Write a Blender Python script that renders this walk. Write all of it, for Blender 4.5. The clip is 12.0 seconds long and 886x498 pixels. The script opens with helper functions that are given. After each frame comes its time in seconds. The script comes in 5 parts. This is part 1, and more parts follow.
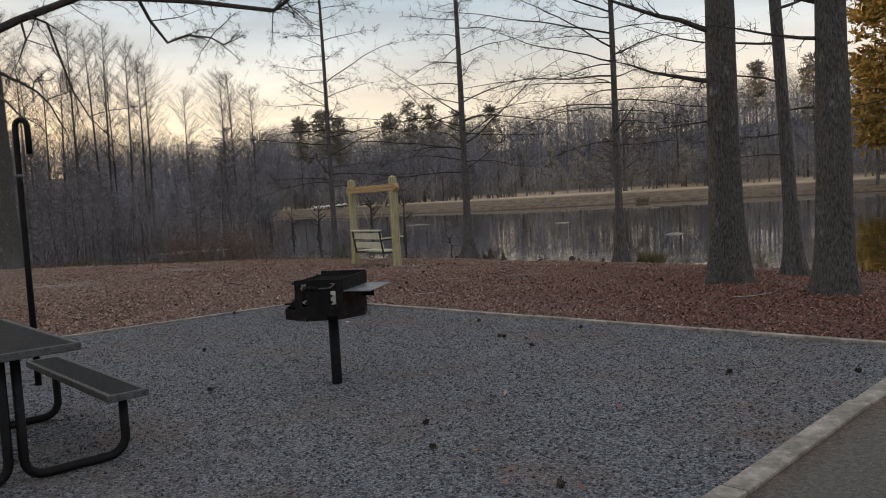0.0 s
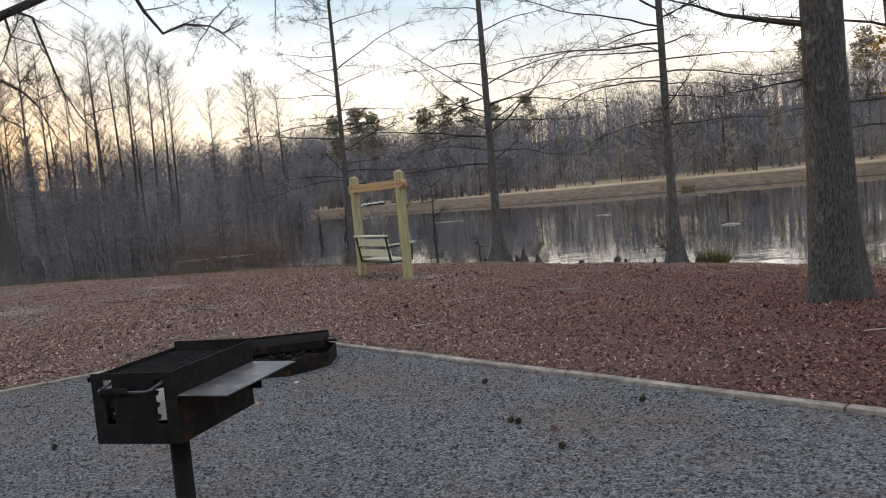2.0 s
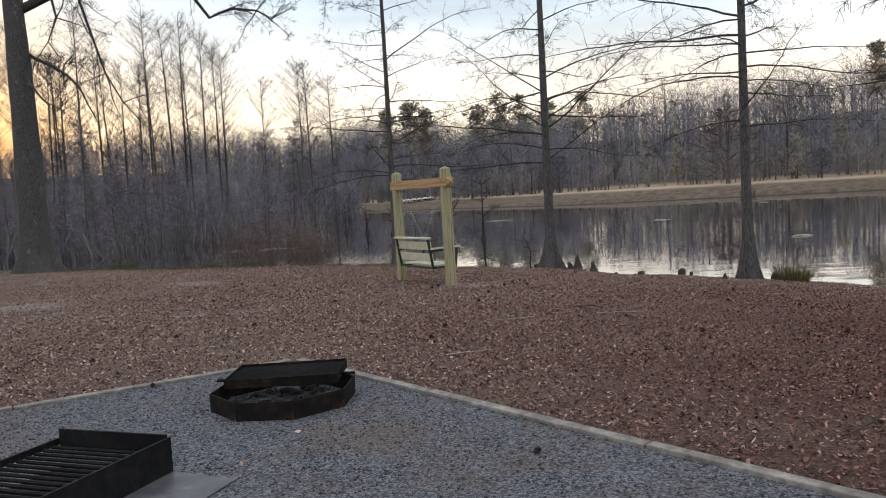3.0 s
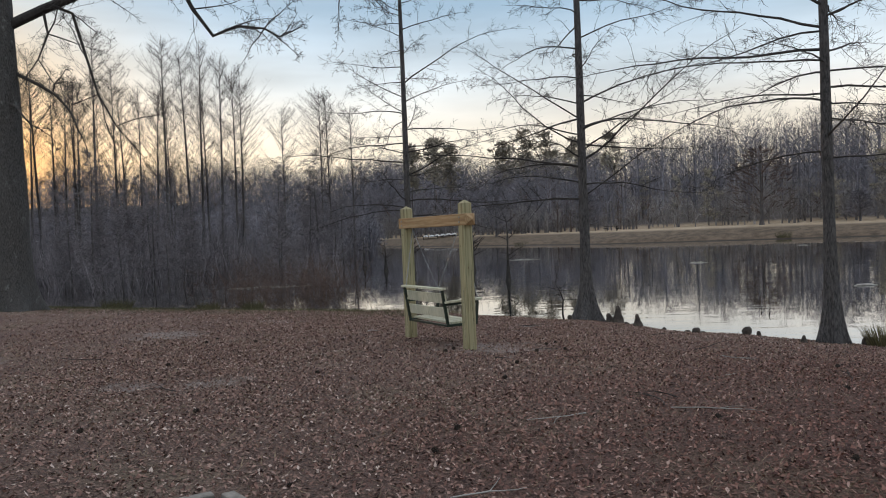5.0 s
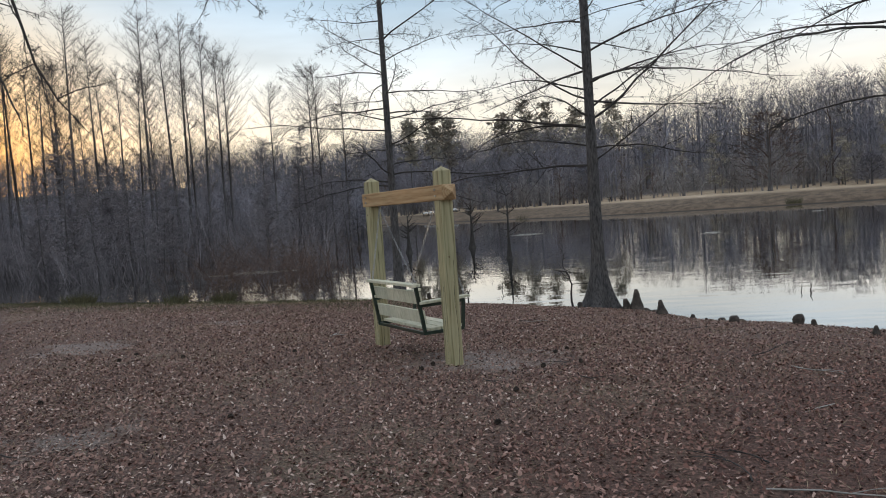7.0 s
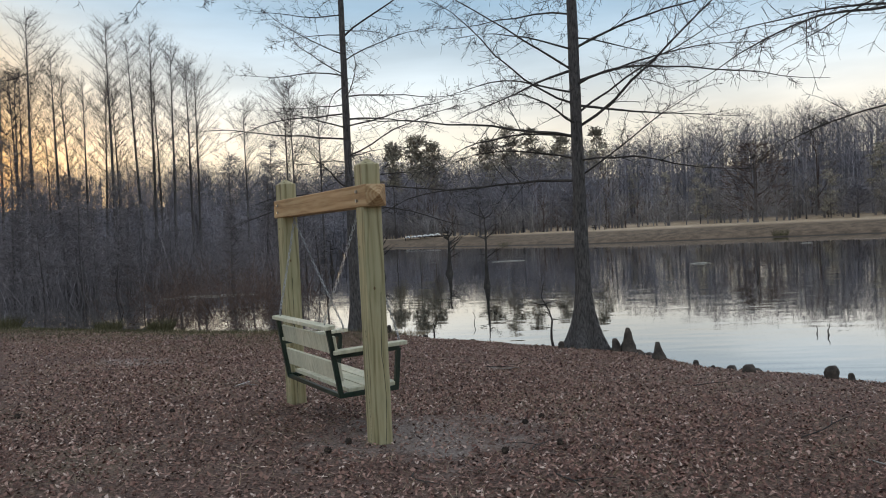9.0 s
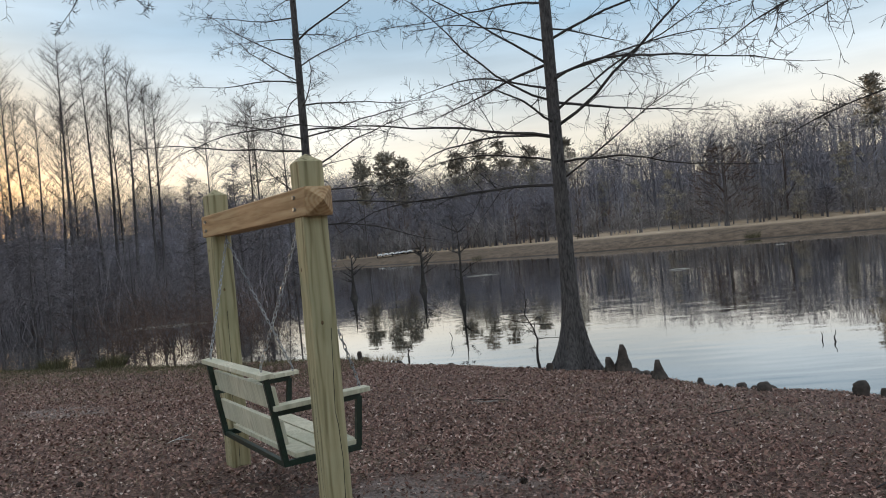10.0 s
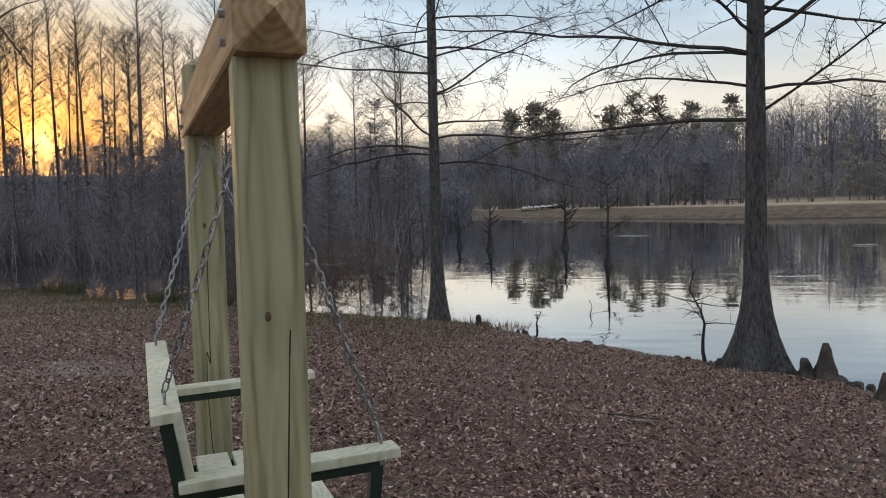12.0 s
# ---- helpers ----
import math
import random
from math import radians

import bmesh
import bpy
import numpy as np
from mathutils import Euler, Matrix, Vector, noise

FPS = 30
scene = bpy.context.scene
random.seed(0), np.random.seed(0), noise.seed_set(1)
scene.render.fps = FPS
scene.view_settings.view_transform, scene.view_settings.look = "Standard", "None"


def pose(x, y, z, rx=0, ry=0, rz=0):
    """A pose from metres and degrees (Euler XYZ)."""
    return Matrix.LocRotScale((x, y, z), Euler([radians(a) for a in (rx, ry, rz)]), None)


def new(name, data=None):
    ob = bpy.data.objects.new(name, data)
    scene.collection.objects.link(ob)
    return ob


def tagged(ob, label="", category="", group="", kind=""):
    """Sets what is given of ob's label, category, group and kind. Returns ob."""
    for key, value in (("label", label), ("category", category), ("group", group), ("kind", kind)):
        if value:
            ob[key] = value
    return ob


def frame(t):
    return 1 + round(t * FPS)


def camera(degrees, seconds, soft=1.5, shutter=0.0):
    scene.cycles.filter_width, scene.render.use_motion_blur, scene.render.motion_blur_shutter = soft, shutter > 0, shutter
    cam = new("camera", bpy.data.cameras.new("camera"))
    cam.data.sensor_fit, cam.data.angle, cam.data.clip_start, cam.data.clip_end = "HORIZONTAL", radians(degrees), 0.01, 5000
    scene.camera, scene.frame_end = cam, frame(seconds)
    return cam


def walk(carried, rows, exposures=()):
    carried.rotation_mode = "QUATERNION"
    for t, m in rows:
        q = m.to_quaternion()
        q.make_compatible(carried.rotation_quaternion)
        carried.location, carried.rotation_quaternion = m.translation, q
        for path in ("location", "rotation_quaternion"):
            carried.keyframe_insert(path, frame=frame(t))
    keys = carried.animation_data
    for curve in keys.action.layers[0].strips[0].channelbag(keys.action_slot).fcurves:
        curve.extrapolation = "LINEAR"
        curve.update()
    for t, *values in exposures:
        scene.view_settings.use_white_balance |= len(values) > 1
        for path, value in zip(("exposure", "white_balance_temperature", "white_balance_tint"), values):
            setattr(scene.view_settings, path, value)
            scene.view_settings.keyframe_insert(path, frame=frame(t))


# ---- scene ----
cam = camera(59.4, 12.0, soft=1.0)
METRES, EYE, TILT, LEAN, TURN = 17.2, 1.5, 0.0, 0.0, 0.0
ROWS = [
    (0.0, 0.0, 0.0, 0.0, -0.21, -3.71, 3.3),
    (0.5, 0.0129, 0.0433, 0.0006, -0.39, 0.29, 6.38),
    (1.0, 0.0191, 0.0874, -0.0002, -0.3, -1.14, 3.54),
    (1.5, 0.0277, 0.1311, -0.0013, -0.13, -2.3, 4.9),
    (2.0, 0.0274, 0.1827, 0.0008, 2.72, -3.89, 5.22),
    (2.5, 0.026, 0.2257, 0.0022, 4.61, -6.15, 3.65),
    (3.0, 0.0243, 0.2685, 0.0047, 6.44, -3.87, 3.32),
    (5.0, 0.0107, 0.4317, 0.0087, 8.22, -1.14, 2.33),
    (5.5, 0.0041, 0.4743, 0.0082, 8.78, -1.14, 3.02),
    (6.0, 0.0059, 0.5192, 0.0081, 8.71, -3.5, 3.94),
    (6.5, 0.0053, 0.5609, 0.0074, 8.49, -4.13, 3.77),
    (7.0, 0.0068, 0.5989, 0.0091, 8.37, -2.91, 4.02),
    (9.0, 0.0113, 0.7509, 0.0013, 7.21, -1.11, 2.75),
    (9.5, 0.0095, 0.7911, -0.0001, 5.2, 0.1, 2.63),
    (10.0, 0.0033, 0.8313, 0.0003, 5.19, -0.08, 5.13),
    (10.5, -0.0016, 0.8686, 0.001, 5.5, -1.61, 7.25),
    (11.0, -0.0067, 0.9121, 0.0008, 12.18, -0.95, 2.39),
    (11.5, -0.0101, 0.9524, -0.0023, 13.73, -2.24, 5.36),
    (12.0, -0.0095, 0.9931, -0.0068, 15.93, -2.96, 1.4),
]
walk(cam, [(t, pose(0, 0, EYE, TILT, LEAN, TURN) @ pose(METRES * x, METRES * y, METRES * z, 90 + pitch, roll, yaw)) for t, x, y, z, yaw, pitch, roll in ROWS],
     [(0.0, 0.1, 7100, 12), (1.0, 0.25, 7000, 12), (2.5, 0.66, 6800, 12), (3.0, 0.56, 6750, 12), (5.0, 0.2, 6500, 10), (7.0, 0.27, 6400, 9), (9.5, 0.21, 6400, 8), (12.0, 0.19, 6400, 9)])

# ---------------------------------------------------------------- world and light
SUN_AZ, SUN_EL = -43.0, 4.2
a_, e_ = radians(SUN_AZ), radians(SUN_EL)
sun_dir = Vector((math.sin(a_) * math.cos(e_), math.cos(a_) * math.cos(e_), math.sin(e_)))
world = bpy.data.worlds.new("evening_sky")
scene.world = world
world.use_nodes = True
wn, wl = world.node_tree.nodes, world.node_tree.links
wn.clear()
w_out = wn.new("ShaderNodeOutputWorld")
w_bg = wn.new("ShaderNodeBackground")
w_sky = wn.new("ShaderNodeTexSky")
w_sky.sky_type = "NISHITA"
w_sky.sun_disc = False
w_sky.sun_elevation = radians(SUN_EL)
w_sky.sun_rotation = radians(SUN_AZ)
w_sky.altitude = 50
w_sky.air_density = 1.0
w_sky.dust_density = 1.2
w_sky.ozone_density = 2.0
w_bg.inputs["Strength"].default_value = 0.15
# a thin high veil of evening cloud lies over the clear sky: cream low down, blue above, with soft streaks
w_co = wn.new("ShaderNodeTexCoord")
w_sep = wn.new("ShaderNodeSeparateXYZ")
w_veil = wn.new("ShaderNodeValToRGB")
els = w_veil.color_ramp.elements
for pos_, col_ in ((0.06, (7.0, 6.0, 4.6)), (0.13, (7.0, 6.3, 5.5)), (0.19, (5.1, 5.5, 5.8)), (0.28, (2.9, 4.1, 5.3)), (0.5, (4.9, 5.5, 6.3))):
    e = els.new(pos_)
    e.color = (*[c / 7 for c in col_], 1)
els[0].position, els[0].color = 0.0, (6.3 / 7, 5.0 / 7, 3.2 / 7, 1)
els[-1].position, els[-1].color = 1.0, (6.0 / 7, 6.1 / 7, 6.3 / 7, 1)
w_map = wn.new("ShaderNodeMapping")
w_map.inputs["Scale"].default_value = (1.4, 1.4, 8.0)
w_noise = wn.new("ShaderNodeTexNoise")
w_noise.inputs["Scale"].default_value = 2.0
w_noise.inputs["Detail"].default_value = 5
w_streak = wn.new("ShaderNodeMapRange")
w_streak.inputs["From Min"].default_value = 0.35
w_streak.inputs["From Max"].default_value = 0.7
w_streak.inputs["To Min"].default_value = 6.2
w_streak.inputs["To Max"].default_value = 9.2
w_bright = wn.new("ShaderNodeVectorMath")
w_bright.operation = "SCALE"
w_mix = wn.new("ShaderNodeMix")
w_mix.data_type = "RGBA"
w_mix.inputs["Factor"].default_value = 0.72
wl.new(w_co.outputs["Generated"], w_sep.inputs[0])
wl.new(w_sep.outputs["Z"], w_veil.inputs["Fac"])
wl.new(w_co.outputs["Generated"], w_map.inputs["Vector"])
wl.new(w_map.outputs["Vector"], w_noise.inputs["Vector"])
wl.new(w_noise.outputs["Fac"], w_streak.inputs["Value"])
wl.new(w_veil.outputs["Color"], w_bright.inputs[0])
wl.new(w_streak.outputs[0], w_bright.inputs["Scale"])
wl.new(w_sky.outputs["Color"], w_mix.inputs["A"])
wl.new(w_bright.outputs[0], w_mix.inputs["B"])
# the glow of the low sun through the haze
w_dot = wn.new("ShaderNodeVectorMath")
w_dot.operation = "DOT_PRODUCT"
w_dot.inputs[1].default_value = sun_dir
wl.new(w_co.outputs["Generated"], w_dot.inputs[0])
w_last = w_mix.outputs["Result"]
w_clip0 = wn.new("ShaderNodeMath")
w_clip0.operation = "MAXIMUM"
w_clip0.inputs[1].default_value = 0.0
w_pow0 = wn.new("ShaderNodeMath")
w_pow0.operation = "POWER"
w_pow0.inputs[1].default_value = 60.0
w_gold = wn.new("ShaderNodeMix")
w_gold.data_type, w_gold.blend_type = "RGBA", "MULTIPLY"
w_gold.inputs["B"].default_value = (0.95, 0.62, 0.22, 1)
wl.new(w_dot.outputs["Value"], w_clip0.inputs[0])
wl.new(w_clip0.outputs[0], w_pow0.inputs[0])
wl.new(w_pow0.outputs[0], w_gold.inputs["Factor"])
wl.new(w_last, w_gold.inputs["A"])
w_last = w_gold.outputs["Result"]
for power_, tint_ in ((4000.0, (60.0, 30.0, 8.0)), (300.0, (5.0, 1.5, 0.0))):
    w_pow = wn.new("ShaderNodeMath")
    w_pow.operation = "POWER"
    w_pow.inputs[1].default_value = power_
    w_clip = wn.new("ShaderNodeMath")
    w_clip.operation = "MAXIMUM"
    w_clip.inputs[1].default_value = 0.0
    wl.new(w_dot.outputs["Value"], w_clip.inputs[0])
    wl.new(w_clip.outputs[0], w_pow.inputs[0])
    w_add = wn.new("ShaderNodeMix")
    w_add.data_type, w_add.blend_type = "RGBA", "ADD"
    w_add.inputs["B"].default_value = (*tint_, 1)
    wl.new(w_pow.outputs[0], w_add.inputs["Factor"])
    wl.new(w_last, w_add.inputs["A"])
    w_last = w_add.outputs["Result"]
wl.new(w_last, w_bg.inputs["Color"])
wl.new(w_bg.outputs["Background"], w_out.inputs["Surface"])

sun_data = bpy.data.lights.new("sun", "SUN")
sun_data.energy = 2.6
sun_data.angle = radians(1.0)
sun_data.color = (1.0, 0.62, 0.32)
sun = new("sun", sun_data)
sun.rotation_euler = sun_dir.to_track_quat("Z", "Y").to_euler()
sun.location = sun_dir * 60

# ---------------------------------------------------------------- materials


def material(name, rough=0.8, metal=0.0):
    m = bpy.data.materials.new(name)
    m.use_nodes = True
    b = m.node_tree.nodes["Principled BSDF"]
    b.inputs["Roughness"].default_value = rough
    b.inputs["Metallic"].default_value = metal
    return m, m.node_tree.nodes, m.node_tree.links, b


def coords(n, l, scale=(1, 1, 1), world_space=False):
    tc = n.new("ShaderNodeTexCoord") if not world_space else n.new("ShaderNodeNewGeometry")
    mp = n.new("ShaderNodeMapping")
    mp.inputs["Scale"].default_value = scale
    l.new(tc.outputs["Position" if world_space else "Object"], mp.inputs["Vector"])
    return mp.outputs["Vector"]


def noise_node(n, l, vec, scale, detail=4, rough=0.6):
    t = n.new("ShaderNodeTexNoise")
    t.inputs["Scale"].default_value = scale
    t.inputs["Detail"].default_value = detail
    t.inputs["Roughness"].default_value = rough
    l.new(vec, t.inputs["Vector"])
    return t.outputs["Fac"]


def ramp(n, l, fac, stops):
    r = n.new("ShaderNodeValToRGB")
    els = r.color_ramp.elements
    while len(els) < len(stops):
        els.new(0.5)
    for e, (p, c) in zip(els, stops):
        e.position, e.color = p, (*c, 1)
    l.new(fac, r.inputs["Fac"])
    return r.outputs["Color"]


def mix(n, l, fac, a, b, blend="MIX"):
    m = n.new("ShaderNodeMix")
    m.data_type, m.blend_type = "RGBA", blend
    for sock, v in (("Factor", fac), ("A", a), ("B", b)):
        if isinstance(v, (int, float)):
            m.inputs[sock].default_value = v
        elif isinstance(v, tuple):
            m.inputs[sock].default_value = (*v, 1)
        else:
            l.new(v, m.inputs[sock])
    return m.outputs["Result"]


def bump(n, l, b, height, strength=0.5, dist=0.02):
    bp = n.new("ShaderNodeBump")
    bp.inputs["Strength"].default_value = strength
    bp.inputs["Distance"].default_value = dist
    l.new(height, bp.inputs["Height"])
    l.new(bp.outputs["Normal"], b.inputs["Normal"])


def grained(name, dark, mid, light, scale, stretch=(1, 1, 1), rough=0.85, metal=0.0, bumps=0.5, dist=0.01, world_space=False, patch=0.35, island=0.0, spec=0.5):
    """A surface with fine grain, broad patches and relief; island: how much pieces differ."""
    m, n, l, b = material(name, rough, metal)
    b.inputs["Specular IOR Level"].default_value = spec
    v = coords(n, l, stretch, world_space)
    fine = noise_node(n, l, v, scale, 6, 0.65)
    broad = noise_node(n, l, v, scale * 0.13, 3, 0.5)
    c = ramp(n, l, fine, ((0.3, dark), (0.5, mid), (0.72, light)))
    g = ramp(n, l, broad, ((0.35, (1 - patch,) * 3), (0.65, (1 + patch * 0.4,) * 3)))
    c = mix(n, l, 1.0, c, g, "MULTIPLY")
    if island:
        geo = n.new("ShaderNodeNewGeometry")
        g2 = ramp(n, l, geo.outputs["Random Per Island"], ((0.0, (1 - island,) * 3), (1.0, (1 + island * 0.6,) * 3)))
        c = mix(n, l, 1.0, c, g2, "MULTIPLY")
    l.new(c, b.inputs["Base Color"])
    bump(n, l, b, fine, bumps, dist)
    return m


def bark(name, dark, light, lichen, scale, lichen_low):
    m, n, l, b = material(name, 0.95)
    v = coords(n, l, (1, 1, 0.24))
    ridges = noise_node(n, l, v, scale, 5, 0.7)
    c = ramp(n, l, ridges, ((0.36, dark), (0.62, light)))
    v2 = coords(n, l, (1, 1, 0.6))
    spots = noise_node(n, l, v2, 3.2, 6, 0.7)
    mask = ramp(n, l, spots, ((lichen_low, (0, 0, 0)), (lichen_low + 0.1, (1, 1, 1))))
    c = mix(n, l, mask, c, lichen)
    l.new(c, b.inputs["Base Color"])
    bump(n, l, b, ridges, 1.0, 0.05)
    return m


M_BARK = bark("furrowed_bark", (0.02, 0.019, 0.019), (0.135, 0.128, 0.124), (0.25, 0.26, 0.255), 58, 0.6)
M_CYP = bark("cypress_bark", (0.034, 0.032, 0.033), (0.14, 0.13, 0.128), (0.2, 0.2, 0.19), 34, 0.64)
M_TWIG = grained("twig_bark", (0.024, 0.021, 0.02), (0.045, 0.039, 0.036), (0.075, 0.066, 0.06), 14, bumps=0.2, island=0.3)
M_SWAMP = grained("swamp_trunk_bark", (0.055, 0.049, 0.05), (0.11, 0.099, 0.1), (0.22, 0.204, 0.2), 5, (1, 1, 0.3), bumps=0.3)
M_SWTWIG = grained("swamp_twigs", (0.05, 0.04, 0.039), (0.078, 0.063, 0.06), (0.12, 0.1, 0.096), 3, bumps=0.1, island=0.4)
M_BRUSH = grained("bare_brush", (0.13, 0.117, 0.127), (0.22, 0.198, 0.21), (0.36, 0.33, 0.345), 1.2, bumps=0.1, island=0.5)
M_RUSSET = grained("russet_reeds", (0.085, 0.052, 0.04), (0.13, 0.083, 0.065), (0.19, 0.13, 0.1), 2.0, bumps=0.1, island=0.5)
# bare grey wood, with the blue haze of distance mixed into its colour
M_FAR = grained("far_bare_wood_hazed", (0.14, 0.132, 0.155), (0.23, 0.22, 0.25), (0.345, 0.33, 0.365), 0.25, bumps=0.0, island=0.55)
M_FARRED = grained("far_rust_leaves", (0.085, 0.06, 0.052), (0.125, 0.088, 0.075), (0.175, 0.125, 0.105), 0.3, bumps=0.0, island=0.4)
M_PINE = grained("pine_needles", (0.26, 0.235, 0.19), (0.4, 0.36, 0.295), (0.52, 0.46, 0.38), 0.6, bumps=0.0, island=0.5)
# low sunlight on the tall right-hand pines is put into this golden colour
M_PINESUN = grained("sun_tinted_pine_needles", (0.3, 0.19, 0.05), (0.48, 0.31, 0.08), (0.62, 0.42, 0.13), 0.6, bumps=0.0, island=0.5)
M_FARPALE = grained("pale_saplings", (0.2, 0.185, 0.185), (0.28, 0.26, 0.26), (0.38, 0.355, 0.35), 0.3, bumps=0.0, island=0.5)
M_STRAW = grained("dry_straw", (0.2, 0.15, 0.09), (0.34, 0.26, 0.17), (0.48, 0.39, 0.28), 3, bumps=0.0, island=0.5)
M_GRASSGREEN = grained("olive_grass", (0.065, 0.066, 0.028), (0.115, 0.108, 0.05), (0.2, 0.17, 0.09), 3, bumps=0.0, island=0.5)
M_KNOT = grained("brown_knot", (0.06, 0.035, 0.015), (0.12, 0.075, 0.035), (0.18, 0.12, 0.06), 60, bumps=0.3)
M_PALELOG = grained("bleached_driftwood", (0.3, 0.28, 0.25), (0.45, 0.43, 0.4), (0.6, 0.58, 0.55), 6, bumps=0.3)
M_MESHTOP = grained("dark_steel_mesh", (0.005, 0.005, 0.006), (0.011, 0.0115, 0.0125), (0.026, 0.027, 0.028), 90, spec=0.06, rough=0.6, bumps=0.6, dist=0.004)
M_BLACK = grained("soot_black_steel", (0.007, 0.007, 0.008), (0.011, 0.011, 0.012), (0.022, 0.021, 0.02), 22, rough=0.6, metal=0.0, spec=0.1, bumps=0.25, dist=0.002)
M_RUST = grained("rusty_black_steel", (0.009, 0.009, 0.009), (0.017, 0.014, 0.013), (0.07, 0.036, 0.024), 7, rough=0.8, metal=0.0, spec=0.1, bumps=0.4, dist=0.003)
M_SHELF = grained("scraped_grey_steel", (0.06, 0.06, 0.07), (0.12, 0.12, 0.132), (0.32, 0.29, 0.26), 6, rough=0.45, metal=0.4, bumps=0.2, dist=0.002)
M_COAT = grained("black_coated_steel", (0.006, 0.006, 0.007), (0.009, 0.009, 0.010), (0.016, 0.016, 0.017), 60, spec=0.12, rough=0.5, bumps=0.3, dist=0.002)
M_SPECK = grained("speckled_grey_coating", (0.03, 0.03, 0.032), (0.075, 0.075, 0.078), (0.2, 0.2, 0.205), 180, spec=0.15, rough=0.6, bumps=0.4, dist=0.002)
M_GREEN = grained("dark_green_painted_steel", (0.006, 0.018, 0.013), (0.009, 0.026, 0.018), (0.016, 0.04, 0.028), 30, rough=0.45, bumps=0.15, dist=0.001)
M_CHAIN = grained("galvanised_steel", (0.25, 0.26, 0.28), (0.38, 0.39, 0.41), (0.5, 0.51, 0.53), 60, rough=0.35, metal=0.9, bumps=0.2, dist=0.001)
M_ASH = grained("ash_and_charred_wood", (0.006, 0.006, 0.006), (0.015, 0.014, 0.014), (0.09, 0.085, 0.08), 14, rough=0.95, bumps=0.8, dist=0.02, island=0.5)
M_EDGE = grained("weathered_edging_timber", (0.13, 0.115, 0.1), (0.235, 0.21, 0.185), (0.38, 0.34, 0.3), 16, (1, 1, 1), bumps=0.5, dist=0.006)
M_STONE = grained("grey_gravel_stone", (0.042, 0.044, 0.05), (0.094, 0.099, 0.113), (0.23, 0.237, 0.258), 30, bumps=0.3, dist=0.003, island=0.6, world_space=True)
M_CONE = grained("dark_pine_cone", (0.02, 0.015, 0.012), (0.045, 0.032, 0.024), (0.08, 0.06, 0.045), 60, bumps=0.8, dist=0.006)
M_GRASS = grained("dry_tuft_grass", (0.10, 0.09, 0.035), (0.16, 0.14, 0.06), (0.24, 0.2, 0.1), 5, bumps=0.0, island=0.5)
M_ROCK = grained("dark_shore_mud", (0.03, 0.025, 0.02), (0.07, 0.055, 0.045), (0.13, 0.1, 0.085), 9, bumps=0.8, dist=0.02)
M_WHITE = grained("white_painted_rail", (0.5, 0.5, 0.5), (0.7, 0.7, 0.7), (0.8, 0.8, 0.8), 4, bumps=0.0)


def timber(name, dark, mid, light):
    m, n, l, b = material(name, 0.75)
    v = coords(n, l, (1, 1, 0.06))
    wv = n.new("ShaderNodeTexNoise")
    wv.inputs["Scale"].default_value = 26
    wv.inputs["Detail"].default_value = 5
    wv.inputs["Distortion"].default_value = 0.6
    l.new(v, wv.inputs["Vector"])
    rings = n.new("ShaderNodeTexWave")
    rings.wave_type, rings.rings_direction = "RINGS", "Z"
    for k_, val_ in (("Scale", 14.0), ("Distortion", 5.0), ("Detail", 2.0), ("Detail Scale", 1.2)):
        rings.inputs[k_].default_value = val_
    l.new(coords(n, l, (1, 1, 0.16)), rings.inputs["Vector"])
    grain = n.new("ShaderNodeMath")
    grain.operation = "MULTIPLY_ADD"
    grain.inputs[1].default_value = 0.2
    l.new(rings.outputs["Fac"], grain.inputs[0])
    half = n.new("ShaderNodeMath")
    half.operation = "MULTIPLY"
    half.inputs[1].default_value = 0.8
    l.new(wv.outputs["Fac"], half.inputs[0])
    l.new(half.outputs[0], grain.inputs[2])
    c = ramp(n, l, grain.outputs[0], ((0.26, dark), (0.46, mid), (0.66, light)))
    v2 = coords(n, l, (1, 1, 0.35))
    st = noise_node(n, l, v2, 2.4, 4, 0.6)
    c = mix(n, l, 1.0, c, ramp(n, l, st, ((0.3, (0.72, 0.76, 0.7)), (0.7, (1.06, 1.04, 1.0)))), "MULTIPLY")
    l.new(c, b.inputs["Base Color"])
    bump(n, l, b, wv.outputs["Fac"], 0.5, 0.004)
    return m


M_POST = timber("green_treated_pine", (0.16, 0.135, 0.07), (0.34, 0.30, 0.175), (0.44, 0.395, 0.255))
M_BEAM = timber("fresh_sawn_pine", (0.27, 0.155, 0.075), (0.41, 0.255, 0.135), (0.5, 0.345, 0.2))
M_SLAT = timber("pale_treated_slats", (0.46, 0.44, 0.34), (0.61, 0.585, 0.47), (0.69, 0.665, 0.56))


